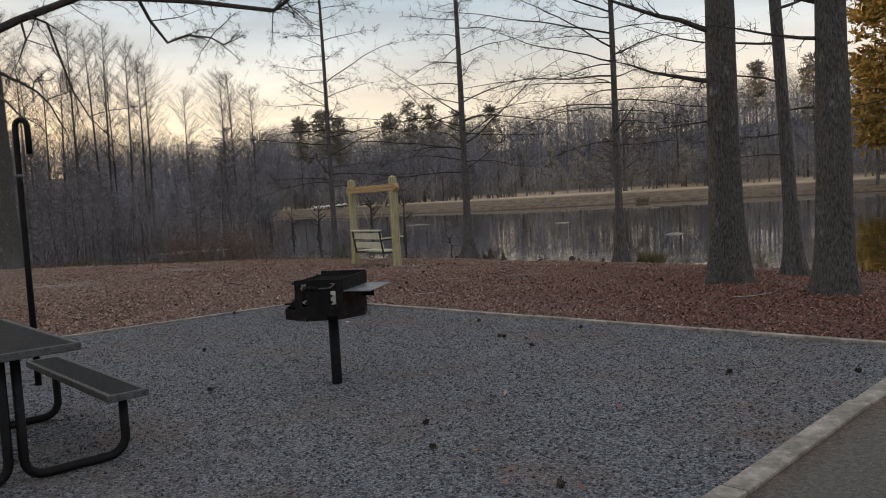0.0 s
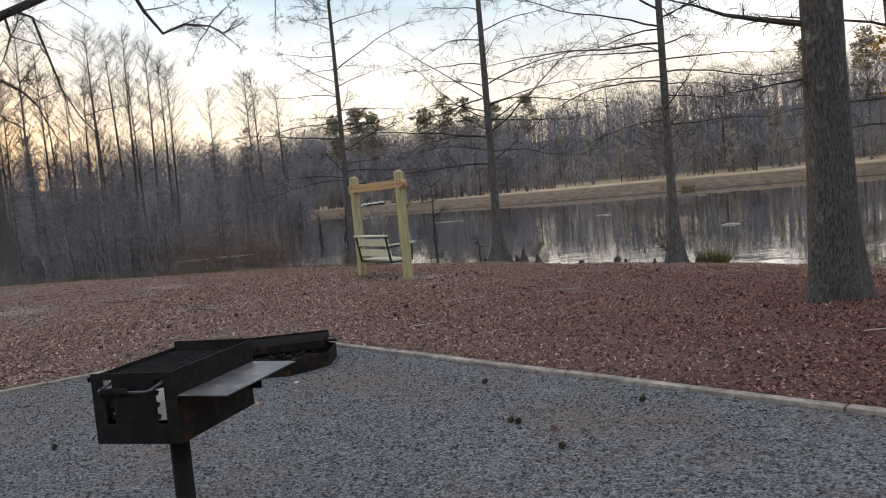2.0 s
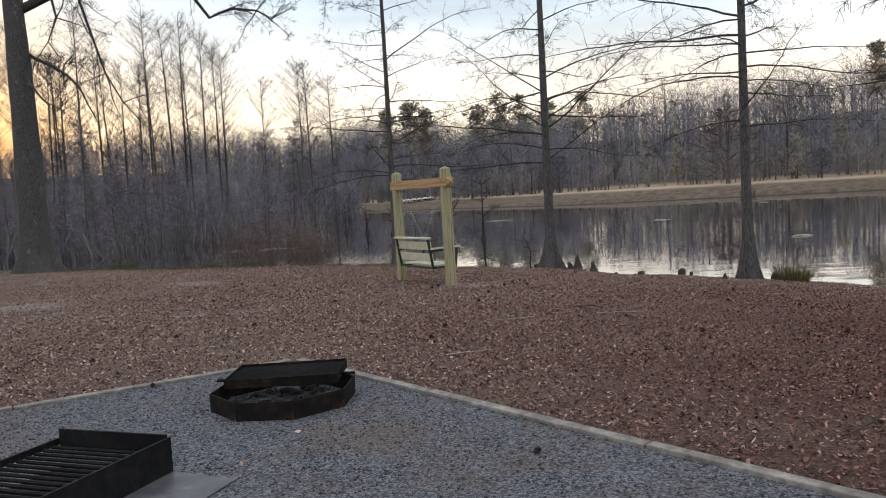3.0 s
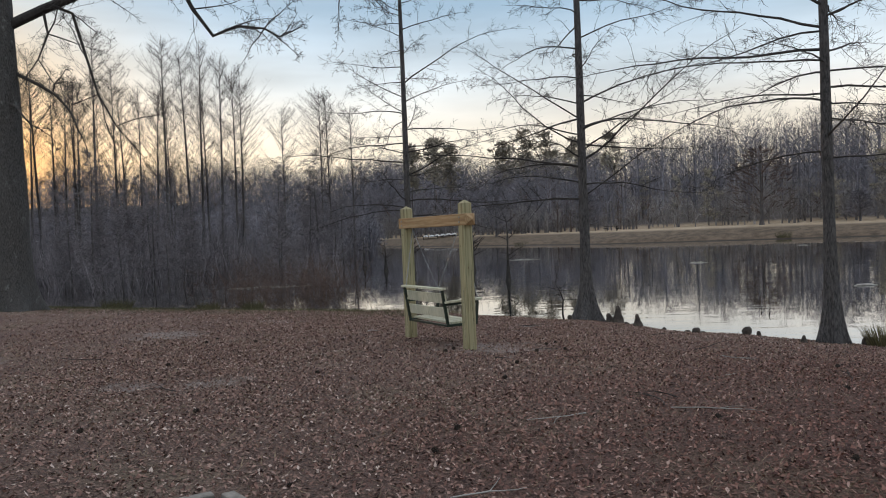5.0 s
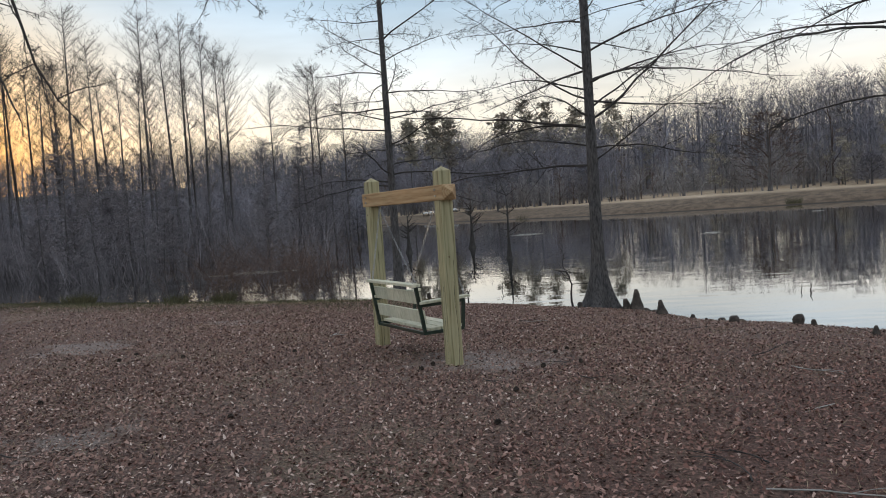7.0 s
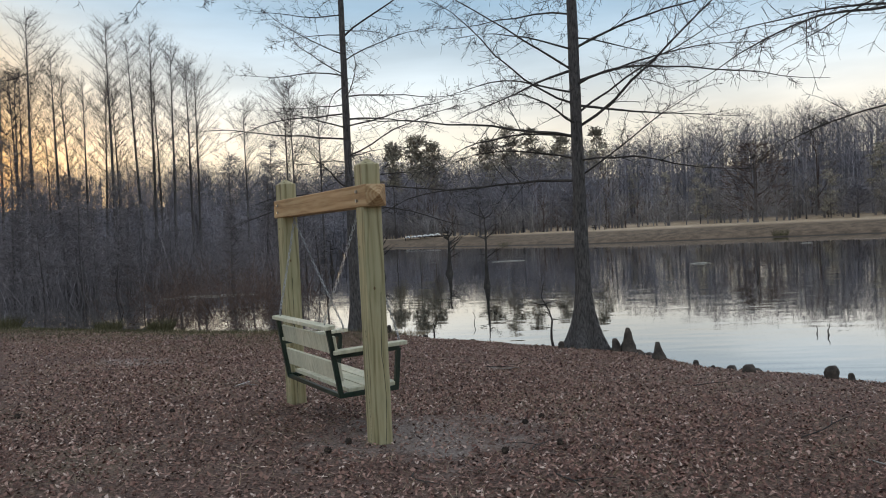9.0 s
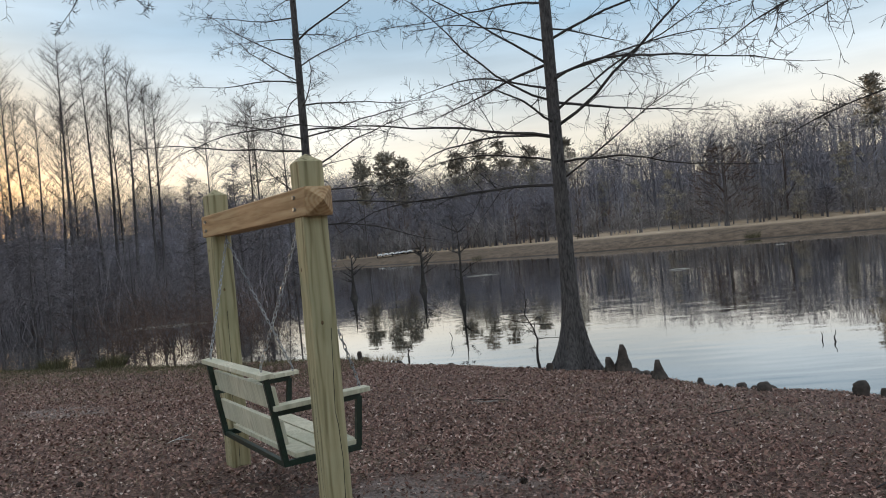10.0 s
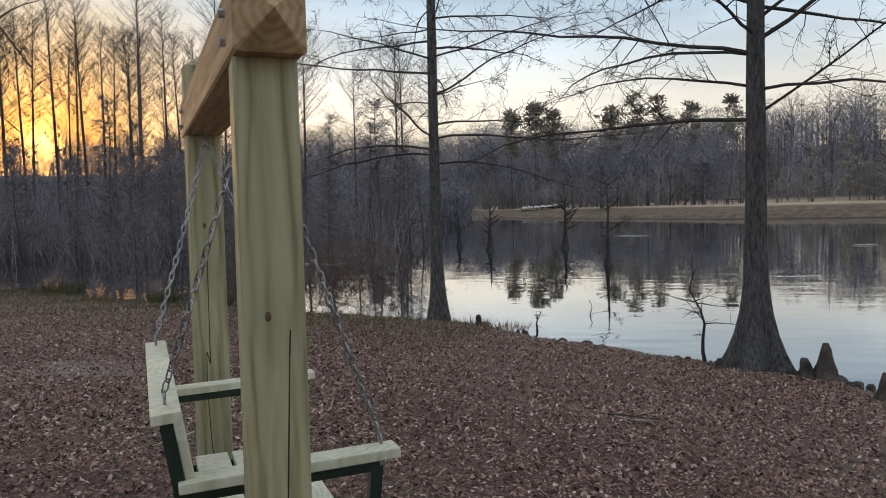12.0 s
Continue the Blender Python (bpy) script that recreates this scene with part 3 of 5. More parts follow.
for sx in (-1, 1):
    p = part("post", spike_timber(0.077, 2.64, 0.055, 0.01), M_POST, frame_ob, "square green-treated post with a pointed top")
    p.location = (sx * SPAN / 2, 0, -0.5)
    p.rotation_euler = (0, 0, 0.04 * sx)
    # drying cracks and a knot on the faces
    g = Geo()
    rng = random.Random(40 + sx)
    for face in range(3):
        z, off = rng.uniform(-0.1, 0.3), rng.uniform(-0.03, 0.03)
        pts = []
        for k in range(9):
            pts.append((off + 0.012 * math.sin(k * 1.3 + face), 0.0772, z + k * rng.uniform(0.14, 0.2)))
        rot = Matrix.Rotation(face * math.pi / 2, 4, "Z")
        for a, b in zip(pts, pts[1:]):
            w = 0.0022
            g.add([(a[0] - w, a[1], a[2]), (a[0] + w, a[1], a[2]), (b[0] + w * 0.8, b[1], b[2]), (b[0] - w * 0.8, b[1], b[2])], [(0, 1, 2, 3)], rot)
    part("crack", g, M_ASH, p, "dark drying cracks in the post face")
    for face in range(4):
        g = Geo()
        rot = Matrix.Rotation(face * math.pi / 2, 4, "Z")
        z = 1.95 - 0.32 * face + (0.2 if sx > 0 else 0)
        n_k = 12
        for rk, yk in ((1.0, 0.0768), (0.55, 0.0778)):
            g.v.extend([tuple(rot @ Vector((rk * 0.009 * math.cos(t) + 0.03 * math.cos(face), yk, z + rk * 0.014 * math.sin(t)))) for t in [2 * math.pi * i / n_k for i in range(n_k)]])
        for i in range(n_k):
            g.f.append((i, (i + 1) % n_k, n_k + (i + 1) % n_k, n_k + i))
        g.f.append(tuple(range(n_k, 2 * n_k)))
        part("knot", g, M_KNOT, p, "brown knot in the wood")
# one heavy beam let through both posts, its ends cut to a point
p = part("beam", spike_timber(0.086, SPAN + 0.42, 0.075, 0.075), M_BEAM, frame_ob, "fresh sawn pine beam with pointed ends")
p.matrix_local = Matrix.Translation((-SPAN / 2 - 0.21, 0, 1.845)) @ Matrix.Rotation(math.pi / 2, 4, "Y")
for sx in (-1, 1):
    for dz in (0.035, -0.035):
        g = Geo()
        g.tube([(sx * SPAN / 2 + 0.02, 0.078, 1.845 + dz), (sx * SPAN / 2 + 0.02, 0.1, 1.845 + dz)], [0.012, 0.012], 6)
        part("bolt", g, M_CHAIN, frame_ob, "galvanised bolt head")

bench = thing("porch_swing", SW, "pale slatted porch swing with dark green metal frame on chains", "porch swing")
HALF = 0.63


def bar(g, a, b, w):
    """A square steel bar from a to b."""
    a, b = Vector(a), Vector(b)
    d = b - a
    m = Matrix.Translation((a + b) / 2) @ d.to_track_quat("Z", "Y").to_matrix().to_4x4()
    g.box((w, w, d.length + w * 0.6), m, 0.004)


for sx in (-1, 1):
    x = sx * HALF
    g = Geo()
    bar(g, (x, 0.17, 0.25), (x, 0.255, 0.79), 0.038)
    part("back_upright", g, M_GREEN, bench, "dark green steel back upright")
    g = Geo()
    bar(g, (x, 0.17, 0.255), (x, -0.33, 0.255), 0.038)
    part("seat_rail", g, M_GREEN, bench)
    g = Geo()
    bar(g, (x, -0.33, 0.275), (x, -0.36, 0.575), 0.038)
    part("front_upright", g, M_GREEN, bench)
    g = Geo()
    bar(g, (x, 0.21, 0.575), (x, -0.36, 0.585), 0.034)
    part("arm_rail", g, M_GREEN, bench)
    g = Geo()
    g.box((0.095, 0.66, 0.032), pose(x, -0.10, 0.618, -1.5), 0.005)
    part("armrest", g, M_SLAT, bench, "pale wooden armrest")
for y, z in ((0.165, 0.25), (-0.33, 0.25)):
    g = Geo()
    bar(g, (-HALF, y, z), (HALF, y, z), 0.034)
    part("cross_rail", g, M_GREEN, bench)
for y in (-0.27, -0.115, 0.04):
    g = Geo()
    g.box((HALF * 2 + 0.02, 0.138, 0.032), Matrix.Translation((0, y, 0.292)), 0.005)
    part("seat_slat", g, M_SLAT, bench, "pale green-white seat slat")
for k, h in ((0.36, 0.15), (0.77, 0.15)):
    g = Geo()
    g.box((HALF * 2 + 0.02, 0.03, h), pose(0, 0.17 + 0.085 * k - 0.032, 0.25 + 0.54 * k, -8.5), 0.005)
    part("back_slat", g, M_SLAT, bench, "pale green-white back slat")
g = Geo()
g.box((HALF * 2 + 0.09, 0.085, 0.032), pose(0, 0.255, 0.815, -4), 0.005)
part("top_slat", g, M_SLAT, bench, "pale cap slat along the back")


def chain_geo(a, b):
    """Oval steel links, turned by turns, from a to b."""
    a, b = Vector(a), Vector(b)
    d = b - a
    pitch = 0.036
    n = int(d.length / pitch)
    q = d.to_track_quat("Z", "Y").to_matrix().to_4x4()
    g = Geo()
    for i in range(n):
        c = a + d * ((i + 0.5) / n) + Vector((0, 0, -0.015 * math.sin(math.pi * (i + 0.5) / n)))
        m = Matrix.Translation(c) @ q @ Matrix.Rotation((i % 2) * math.pi / 2 + 0.3, 4, "Z")
        o = len(g.v)
        for k in range(8):
            t = 2 * math.pi * k / 8
            cx, cz = 0.0105 * math.cos(t), 0.014 * math.sin(t) + (0.009 if math.sin(t) > 0 else -0.009)
            rad = Vector((math.cos(t), 0, math.sin(t)))
            for s in range(4):
                w = 2 * math.pi * s / 4
                g.v.append(tuple(m @ (Vector((cx, 0, cz)) + rad * (0.0036 * math.cos(w)) + Vector((0, 0.0036 * math.sin(w), 0)))))
        for k in range(8):
            for s in range(4):
                k2, s2 = (k + 1) % 8, (s + 1) % 4
                g.f.append((o + k * 4 + s, o + k * 4 + s2, o + k2 * 4 + s2, o + k2 * 4 + s))
    return g


def eye_bolt(p, r=0.018):
    g = Geo()
    g.tube([(p[0], p[1], p[2] - 0.04), (p[0], p[1], p[2])], [0.005, 0.005], 6)
    pts = [(p[0] + r * math.sin(2 * math.pi * k / 10), p[1], p[2] + r - r * math.cos(2 * math.pi * k / 10)) for k in range(11)]
    g.tube(pts, [0.0045] * 11, 5)
    return g


for sx in (-1, 1):
    hook = (sx * 0.76, 0, 1.73)
    back, front = (sx * 0.56, 0.255, 0.87), (sx * 0.60, -0.385, 0.675)
    part("chain", chain_geo(hook, back), M_CHAIN, bench, "galvanised steel chain", True)
    part("chain", chain_geo(hook, front), M_CHAIN, bench, "galvanised steel chain", True)
    part("eye_bolt", eye_bolt((back[0], back[1], 0.835)), M_CHAIN, bench, "steel eye bolt", True)
    part("eye_bolt", eye_bolt((front[0], front[1], 0.64)), M_CHAIN, bench, "steel eye bolt", True)
    part("hook", eye_bolt((hook[0], 0, 1.735), 0.02), M_CHAIN, bench, "steel screw hook under the beam", True)

# ---------------------------------------------------------------- pedestal grill
grill = thing("pedestal_grill", pose(-0.96, 6.53, 0, 0, 0, -13), "sooty black steel park grill on a pipe post", "grill")
GW, GL, G0, G1 = 0.41, 0.58, 0.605, 0.905
g = Geo()
g.tube([(0.02, -0.06, -0.3), (0.02, -0.06, 0.6)], [0.043, 0.043], 20)
part("post", g, M_BLACK, grill, "black steel pipe post", True)
g = Geo()
g.tube([(0.02, -0.06, 0.545), (0.02, -0.06, 0.59)], [0.053, 0.053], 20)
part("collar", g, M_RUST, grill, "rusty collar", True)
for sx in (-1, 1):
    g = Geo()
    g.box((0.006, GL, 0.2), Matrix.Translation((sx * (GW / 2 - 0.003), 0, G0 + 0.1)), 0.001)
    part("side_panel", g, M_RUST, grill)
g = Geo()
g.box((GW - 0.014, 0.006, 0.2), Matrix.Translation((0, GL / 2 - 0.003, G0 + 0.1)), 0.001)
part("back_panel", g, M_RUST, grill)
g = Geo()
g.box((GW - 0.014, GL - 0.014, 0.006), Matrix.Translation((0, 0, G0 + 0.004)), 0.001)
part("floor_panel", g, M_RUST, grill)
# front panel with a ragged adjusting slot near each side
g = Geo()
yf = -GL / 2 - 0.004
sl, sw_ = 0.125, 0.044
g.box((GW, 0.006, 0.085), Matrix.Translation((0, yf, G0 + 0.0425)), 0.001)
g.box((2 * (sl - sw_ / 2), 0.006, 0.215), Matrix.Translation((0, yf, G0 + 0.1925)), 0.001)
for sx in (-1, 1):
    w = GW / 2 - sl - sw_ / 2
    g.box((w, 0.006, 0.215), Matrix.Translation((sx * (GW / 2 - w / 2), yf, G0 + 0.1925)), 0.001)
    for k in range(3):
        g.box((0.016, 0.006, 0.02), pose(sx * (sl - sw_ / 2 + 0.006), yf, G0 + 0.115 + 0.05 * k, 0, 25, 0), 0.001)
    g.box((sw_ + 0.01, 0.006, 0.03), Matrix.Translation((sx * sl, yf, G1 - 0.012)), 0.001)
part("front_panel", g, M_BLACK, grill, "rust-stained front plate with two notched slots")
g = Geo()
g.v.append((0, 0, G0 + 0.17))
for rr_, zz_ in ((0.5, 0.15), (0.97, 0.1)):
    g.v.extend([(rr_ * (GW / 2 - 0.014) * max(-1, min(1, 1.3 * math.cos(2 * math.pi * j / 20))), rr_ * (GL / 2 - 0.014) * max(-1, min(1, 1.3 * math.sin(2 * math.pi * j / 20))), G0 + zz_ + 0.012 * math.sin(7 * j)) for j in range(20)])
for j in range(20):
    q = (j + 1) % 20
    g.f += [(0, 1 + j, 1 + q), (1 + j, 21 + j, 21 + q, 1 + q)]
part("ash_heap", g, M_PALELOG, grill, "pale grey ash left in the firebox", True)
# cooking grate tray: rims on three sides and bars between
for sx in (-1, 1):
    g = Geo()
    h = 0.125 if sx > 0 else 0.022
    g.box((0.008, GL + 0.03, h), Matrix.Translation((sx * (GW / 2 + 0.006), 0, G1 - h / 2 + (0.01 if sx > 0 else -0.012))), 0.002)
    part("grate_rim", g, M_BLACK, grill)
g = Geo()
g.box((GW, 0.008, 0.06), Matrix.Translation((0, GL / 2 + 0.008, G1 - 0.012)), 0.002)
part("grate_rim", g, M_BLACK, grill)
for k in range(17):
    y = -GL / 2 + 0.03 + k * (GL - 0.06) / 16
    g = Geo()
    g.tube([(-GW / 2 + 0.006, y, G1 - 0.03), (GW / 2 - 0.006, y, G1 - 0.03)], [0.006, 0.006], 6)
    part("grate_bar", g, M_BLACK, grill)
g = Geo()
hy = yf - 0.07
g.tube([(-sl, yf + 0.03, G1 - 0.045), (-sl, hy + 0.015, G1 - 0.06), (-sl + 0.02, hy, G1 - 0.064), (sl - 0.02, hy, G1 - 0.064), (sl, hy + 0.015, G1 - 0.06), (sl, yf + 0.03, G1 - 0.045)], [0.006] * 6, 8)
part("handle", g, M_SHELF, grill, "worn steel wire handle", True)
g = Geo()
turns, per = 13, 10
pts = []
for k in range(turns * per + 1):
    t = 2 * math.pi * k / per
    pts.append((-0.1 + 0.135 * k / (turns * per), hy + 0.0155 * math.cos(t), G1 - 0.064 + 0.0155 * math.sin(t)))
g.tube(pts, [0.0038] * len(pts), 4)
part("coil_grip", g, M_BLACK, grill, "black coiled spring grip", True)
g = Geo()
g.box((0.23, 0.6, 0.006), pose(GW / 2 + 0.12, 0.0, G1 - 0.10, 0, 1.5, 0), 0.002)
part("side_shelf", g, M_SHELF, grill, "scraped grey steel side shelf")
g = Geo()
g.box((0.1, 0.006, 0.08), Matrix.Translation((GW / 2 + 0.052, 0.2, G1 - 0.16)), 0.001)
part("shelf_bracket", g, M_RUST, grill)

# ---------------------------------------------------------------- fire ring with its tilted grate
ring = thing("fire_ring", pose(-1.64, 10.62, 0, 0, 0, 2), "low black steel eight-sided fire ring with hinged grate", "fire ring")
RR = 0.575
for k in range(8):
    a0, a1 = math.pi / 8 + k * math.pi / 4, math.pi / 8 + (k + 1) * math.pi / 4
    p0, p1 = Vector((RR * math.cos(a0), RR * math.sin(a0), 0)), Vector((RR * math.cos(a1), RR * math.sin(a1), 0))
    c = (p0 + p1) / 2
    g = Geo()
    g.box(((p1 - p0).length + 0.003, 0.01, 0.30), None, 0.002)
    p = part("wall_panel", g, M_RUST, ring)
    p.matrix_local = Matrix.Translation((c.x, c.y, -0.01)) @ Matrix.Rotation(math.atan2(p1.y - p0.y, p1.x - p0.x), 4, "Z")
LID = pose(-0.02, 0.18, 0.19, 3, -1, 1) @ Matrix.Diagonal((0.96, 0.96, 1, 1))
for (sx, sy, px, py) in ((0.96, 0.008, 0, -0.24), (0.96, 0.008, 0, 0.24), (0.008, 0.488, -0.476, 0), (0.008, 0.488, 0.476, 0)):
    g = Geo()
    g.box((sx, sy, 0.075), LID @ Matrix.Translation((px, py, 0)), 0.002)
    part("grate_rim", g, M_RUST, ring)
for k in range(20):
    g = Geo()
    y = -0.22 + k * 0.44 / 19
    g.tube([LID @ Vector((-0.472, y, 0.012)), LID @ Vector((0.472, y, 0.012))], [0.0065, 0.0065], 5)
    part("grate_bar", g, M_BLACK, ring)
for sx in (-1, 1):
    g = Geo()
    g.tube([LID @ Vector((sx * 0.476, -0.06, -0.01)), LID @ Vector((sx * 0.6, -0.06, -0.012))], [0.013, 0.013], 8)
    part("grate_handle", g, M_BLACK, ring, smooth=True)
rng = random.Random(9)
for k in range(40):
    a, r = rng.uniform(0, 6.28), 0.4 * math.sqrt(rng.random())
    L = rng.uniform(0.06, 0.26)
    g = Geo()
    w = rng.uniform(0.012, 0.028)
    g.tube([(-L / 2, 0, 0), (0, rng.uniform(-0.01, 0.01), rng.uniform(-0.01, 0.01)), (L / 2, 0, 0)], [w, w * 1.1, w * 0.7], 6)
    ob = new("charred_stick", g.mesh("charred_stick", M_ASH))
    ob.matrix_world = pose(-1.64 + r * math.cos(a), 10.55 + r * math.sin(a), 0.03 + rng.uniform(0, 0.03), rng.uniform(-14, 14), rng.uniform(-14, 14), rng.uniform(0, 360))
    tagged(ob, "short burnt stick in the fire ring", "burnt wood", "burnt sticks in the fire ring")
g = Geo()
n_r = 20
g.v.append((0, 0, 0.045))
for ringk, (rr, zz) in enumerate(((0.2, 0.05), (0.4, 0.03), (0.52, 0.0))):
    for j in range(n_r):
        t = 2 * math.pi * j / n_r
        g.v.append((rr * math.cos(t), rr * math.sin(t), zz + rng.uniform(-0.012, 0.012)))
for j in range(n_r):
    g.f.append((0, 1 + j, 1 + (j + 1) % n_r))
    for k in range(2):
        g.f.append((1 + k * n_r + j, 1 + (k + 1) * n_r + j, 1 + (k + 1) * n_r + (j + 1) % n_r, 1 + k * n_r + (j + 1) % n_r))
ash = new("ash_bed", g.mesh("ash_bed", M_ASH, True))
ash.location = (-1.64, 10.62, -0.02)
tagged(ash, "grey-black bed of ash and charcoal in the ring", "ash")

# ---------------------------------------------------------------- picnic table
# local x runs along the table, +y to the bench that is seen whole; the origin is its end corner on that side
TH = 42.0
TB = pose(-2.156, 4.534, 0, 0, 0, TH + 90)
table = thing("picnic_table", TB, "black coated steel picnic table with mesh top and benches", "picnic table")
TL, TW, TZ, BZ = 1.83, 0.74, 0.78, 0.427


def slab(y0, y1, z, name):
    g = Geo()
    cy, w = (y0 + y1) / 2, abs(y1 - y0)
    g.box((TL - 0.06, w - 0.06, 0.008), Matrix.Translation((TL / 2, cy, z - 0.008)), 0.002)
    part(name, g, M_MESHTOP, table, "dark expanded steel mesh panel")
    rim = Geo()
    for (sx, sy, px, py) in ((TL, 0.032, TL / 2, y0), (TL, 0.032, TL / 2, y1), (0.032, w - 0.034, 0.016, cy), (0.032, w - 0.034, TL - 0.016, cy)):
        py2 = py + (0.016 if py == y0 and y0 < y1 else -0.016 if py in (y0, y1) else 0) if sx == TL else py
        if sx == TL and y0 > y1:
            py2 = py - 0.016 if py == y0 else py + 0.016
        rim.box((sx, sy, 0.045), Matrix.Translation((px, py2, z - 0.0205)), 0.008)
    part(name + "_rim", rim, M_SPECK, table, "thick speckled grey coated rim")


# +y in table space points away from the seen bench, so that bench lies at negative y
slab(0.0, TW, TZ, "tabletop")
slab(-0.121, -0.121 - 0.25, BZ, "bench_seat")
slab(TW + 0.121, TW + 0.121 + 0.25, BZ, "bench_seat")
for x in (0.13, TL - 0.3):
    for side in (0, 1):
        f = (lambda y: y) if side == 0 else (lambda y: TW - y)
        g = Geo()
        yb, yt, r = -0.25, 0.33, 0.11
        pts = [(x, f(yb), BZ - 0.03), (x, f(yb), 0.03 + r)]
        for k in range(1, 6):
            t = k / 6 * math.pi / 2
            pts.append((x, f(yb + r - r * math.cos(t)), 0.03 + r - r * math.sin(t)))
        pts.append((x, f(yb + r), 0.03))
        pts.append((x, f(yt - r), 0.03))
        for k in range(1, 6):
            t = k / 6 * math.pi / 2
            pts.append((x, f(yt - r + r * math.sin(t)), 0.03 + r - r * math.cos(t)))
        pts += [(x, f(yt), 0.03 + r), (x, f(yt), TZ - 0.03)]
        g.tube(pts, [0.028] * len(pts), 12)
        part("leg_tube", g, M_COAT, table, "bent black steel leg tube", True)
for z in (0.35,):
    g = Geo()
    g.tube([(0.13, 0.33, z), (0.13, TW - 0.33, z)], [0.02, 0.02], 10)
    part("leg_brace", g, M_COAT, table, smooth=True)

# lantern pole behind the table
hook_ob = thing("lantern_pole", pose(-3.80, 7.09, 0), "tall dark green steel lantern pole with hooked top", "lantern pole")
g = Geo()
pts = [(0, 0, -0.3), (0, 0, 1.2), (0.0, 0, 2.36)]
for k in range(1, 10):
    t = k / 9 * math.pi
    pts.append((0.055 - 0.055 * math.cos(t), 0.0, 2.36 + 0.07 * math.sin(t)))
pts.append((0.112, 0, 2.12))
g.tube(pts, [0.03] + [0.027] * (len(pts) - 1), 12)
part("pole", g, M_COAT, hook_ob, smooth=True)
g = Geo()
g.tube([(0.0, 0, 1.9), (0.0, 0, 1.94)], [0.034, 0.034], 12)
part("clamp", g, M_SHELF, hook_ob, "worn steel clamp", True)


# cones on the gravel
def cone_mesh(seed):
    rng = random.Random(seed)
    g = Geo()
    for k in range(26):
        z = -0.9 + 1.8 * (k + 0.5) / 26
        r = math.sqrt(1 - z * z) * 0.022
        a = k * 2.4
        c = Vector((r * math.cos(a), r * math.sin(a), 0.03 * z))
        out = Vector((math.cos(a), math.sin(a), 0.4)).normalized()
        side = out.cross(Vector((0, 0, 1))).normalized()
        w = 0.011 * rng.uniform(0.8, 1.2)
        g.add([c - out * 0.012 + side * w, c - out * 0.012 - side * w, c - out * 0.012 + Vector((0, 0, 0.012)), c + out * 0.012], [(0, 1, 3), (1, 2, 3), (2, 0, 3), (0, 2, 1)])
    return g.mesh("pine_cone", M_CONE)


cones = [cone_mesh(s) for s in range(3)]
rng = random.Random(17)
CONES = [(0.54, 8.15), (0.82, 7.57), (0.59, 8.11), (0.38, 9.25), (-2.64, 8.32), (2.19, 6.02), (-2.02, 6.44), (3.1, 5.82), (-0.13, 4.59), (-0.18, 5.11), (0.53, 3.87), (-3.09, 11.25), (-1.62, 12.35), (1.45, 8.4)]
for x, y in CONES:
    ob = new("pine_cone", cones[rng.randrange(3)])
    ob.matrix_world = pose(x, y, 0.02, rng.uniform(60, 110), rng.uniform(-20, 20), rng.uniform(0, 360)) @ Matrix.Scale(0.8, 4)
    tagged(ob, "small dark open pine cone lying on grey gravel", "pine cone", "pine cones on the ground")
for k in range(26):
    x, y = rng.uniform(-6, 4), rng.uniform(11.5, 20)
    if signed(PAD, np.array([x]), np.array([y]))[0][0] < 0.3:
        continue
    ob = new("pine_cone", cones[rng.randrange(3)])
    ob.matrix_world = pose(x, y, land_at(x, y) + 0.02, rng.uniform(60, 110), rng.uniform(-20, 20), rng.uniform(0, 360))
    tagged(ob, "small dark pine cone lying in leaf litter", "pine cone", "pine cones on the ground")

# ---------------------------------------------------------------- trees


def trunk_geo(h, r, rng, lean=(0, 0), flare=0.5, flute=0.12, sides=14, sink=0.4, seg=14, top=0.02, wob=0.03, power=0.75, rough=0.035):
    g = Geo()
    zs = [-sink] + [h * (i / seg) ** 1.6 for i in range(seg + 1)]
    ph, a, b = rng.uniform(0, 6), rng.uniform(0, 6), rng.uniform(0, 6)
    centre = []
    for i, z in enumerate(zs):
        k = max(z, 0) / h
        cx = lean[0] * k * h + wob * h * 0.05 * math.sin(3.1 * k * 3 + a) * k
        cy = lean[1] * k * h + wob * h * 0.05 * math.sin(2.7 * k * 3 + b) * k
        centre.append((cx, cy, z))
        rr = max(top, r * (1 - k) ** power)
        e = math.exp(-max(z, 0) / 0.5)
        for j in range(sides):
            t = 2 * math.pi * j / sides
            q = rr * (1 + flare * e * (1 + 0.45 * math.cos(5 * t + ph)) + flute * e * math.cos(3 * t + ph * 2)) * (1 + rough * math.sin(4 * t + 2.0 * z + ph) + rough * 0.6 * math.sin(7 * t - 5.0 * z))
            g.v.append((cx + q * math.cos(t), cy + q * math.sin(t), z))
    n = len(zs)
    for i in range(n - 1):
        for j in range(sides):
            q = (j + 1) % sides
            g.f.append((i * sides + j, i * sides + q, (i + 1) * sides + q, (i + 1) * sides + j))
    g.f.append(tuple((n - 1) * sides + j for j in range(sides)))
    return g, centre


def wander(p, d, length, n, rng, jit, lift):
    pts, p, d = [Vector(p)], Vector(p), Vector(d).normalized()
    for i in range(n):
        d = (d + Vector((rng.uniform(-jit, jit), rng.uniform(-jit, jit), rng.uniform(-jit, jit) * 0.7 + lift))).normalized()
        p = p + d * (length / n)
        pts.append(p.copy())
    return pts


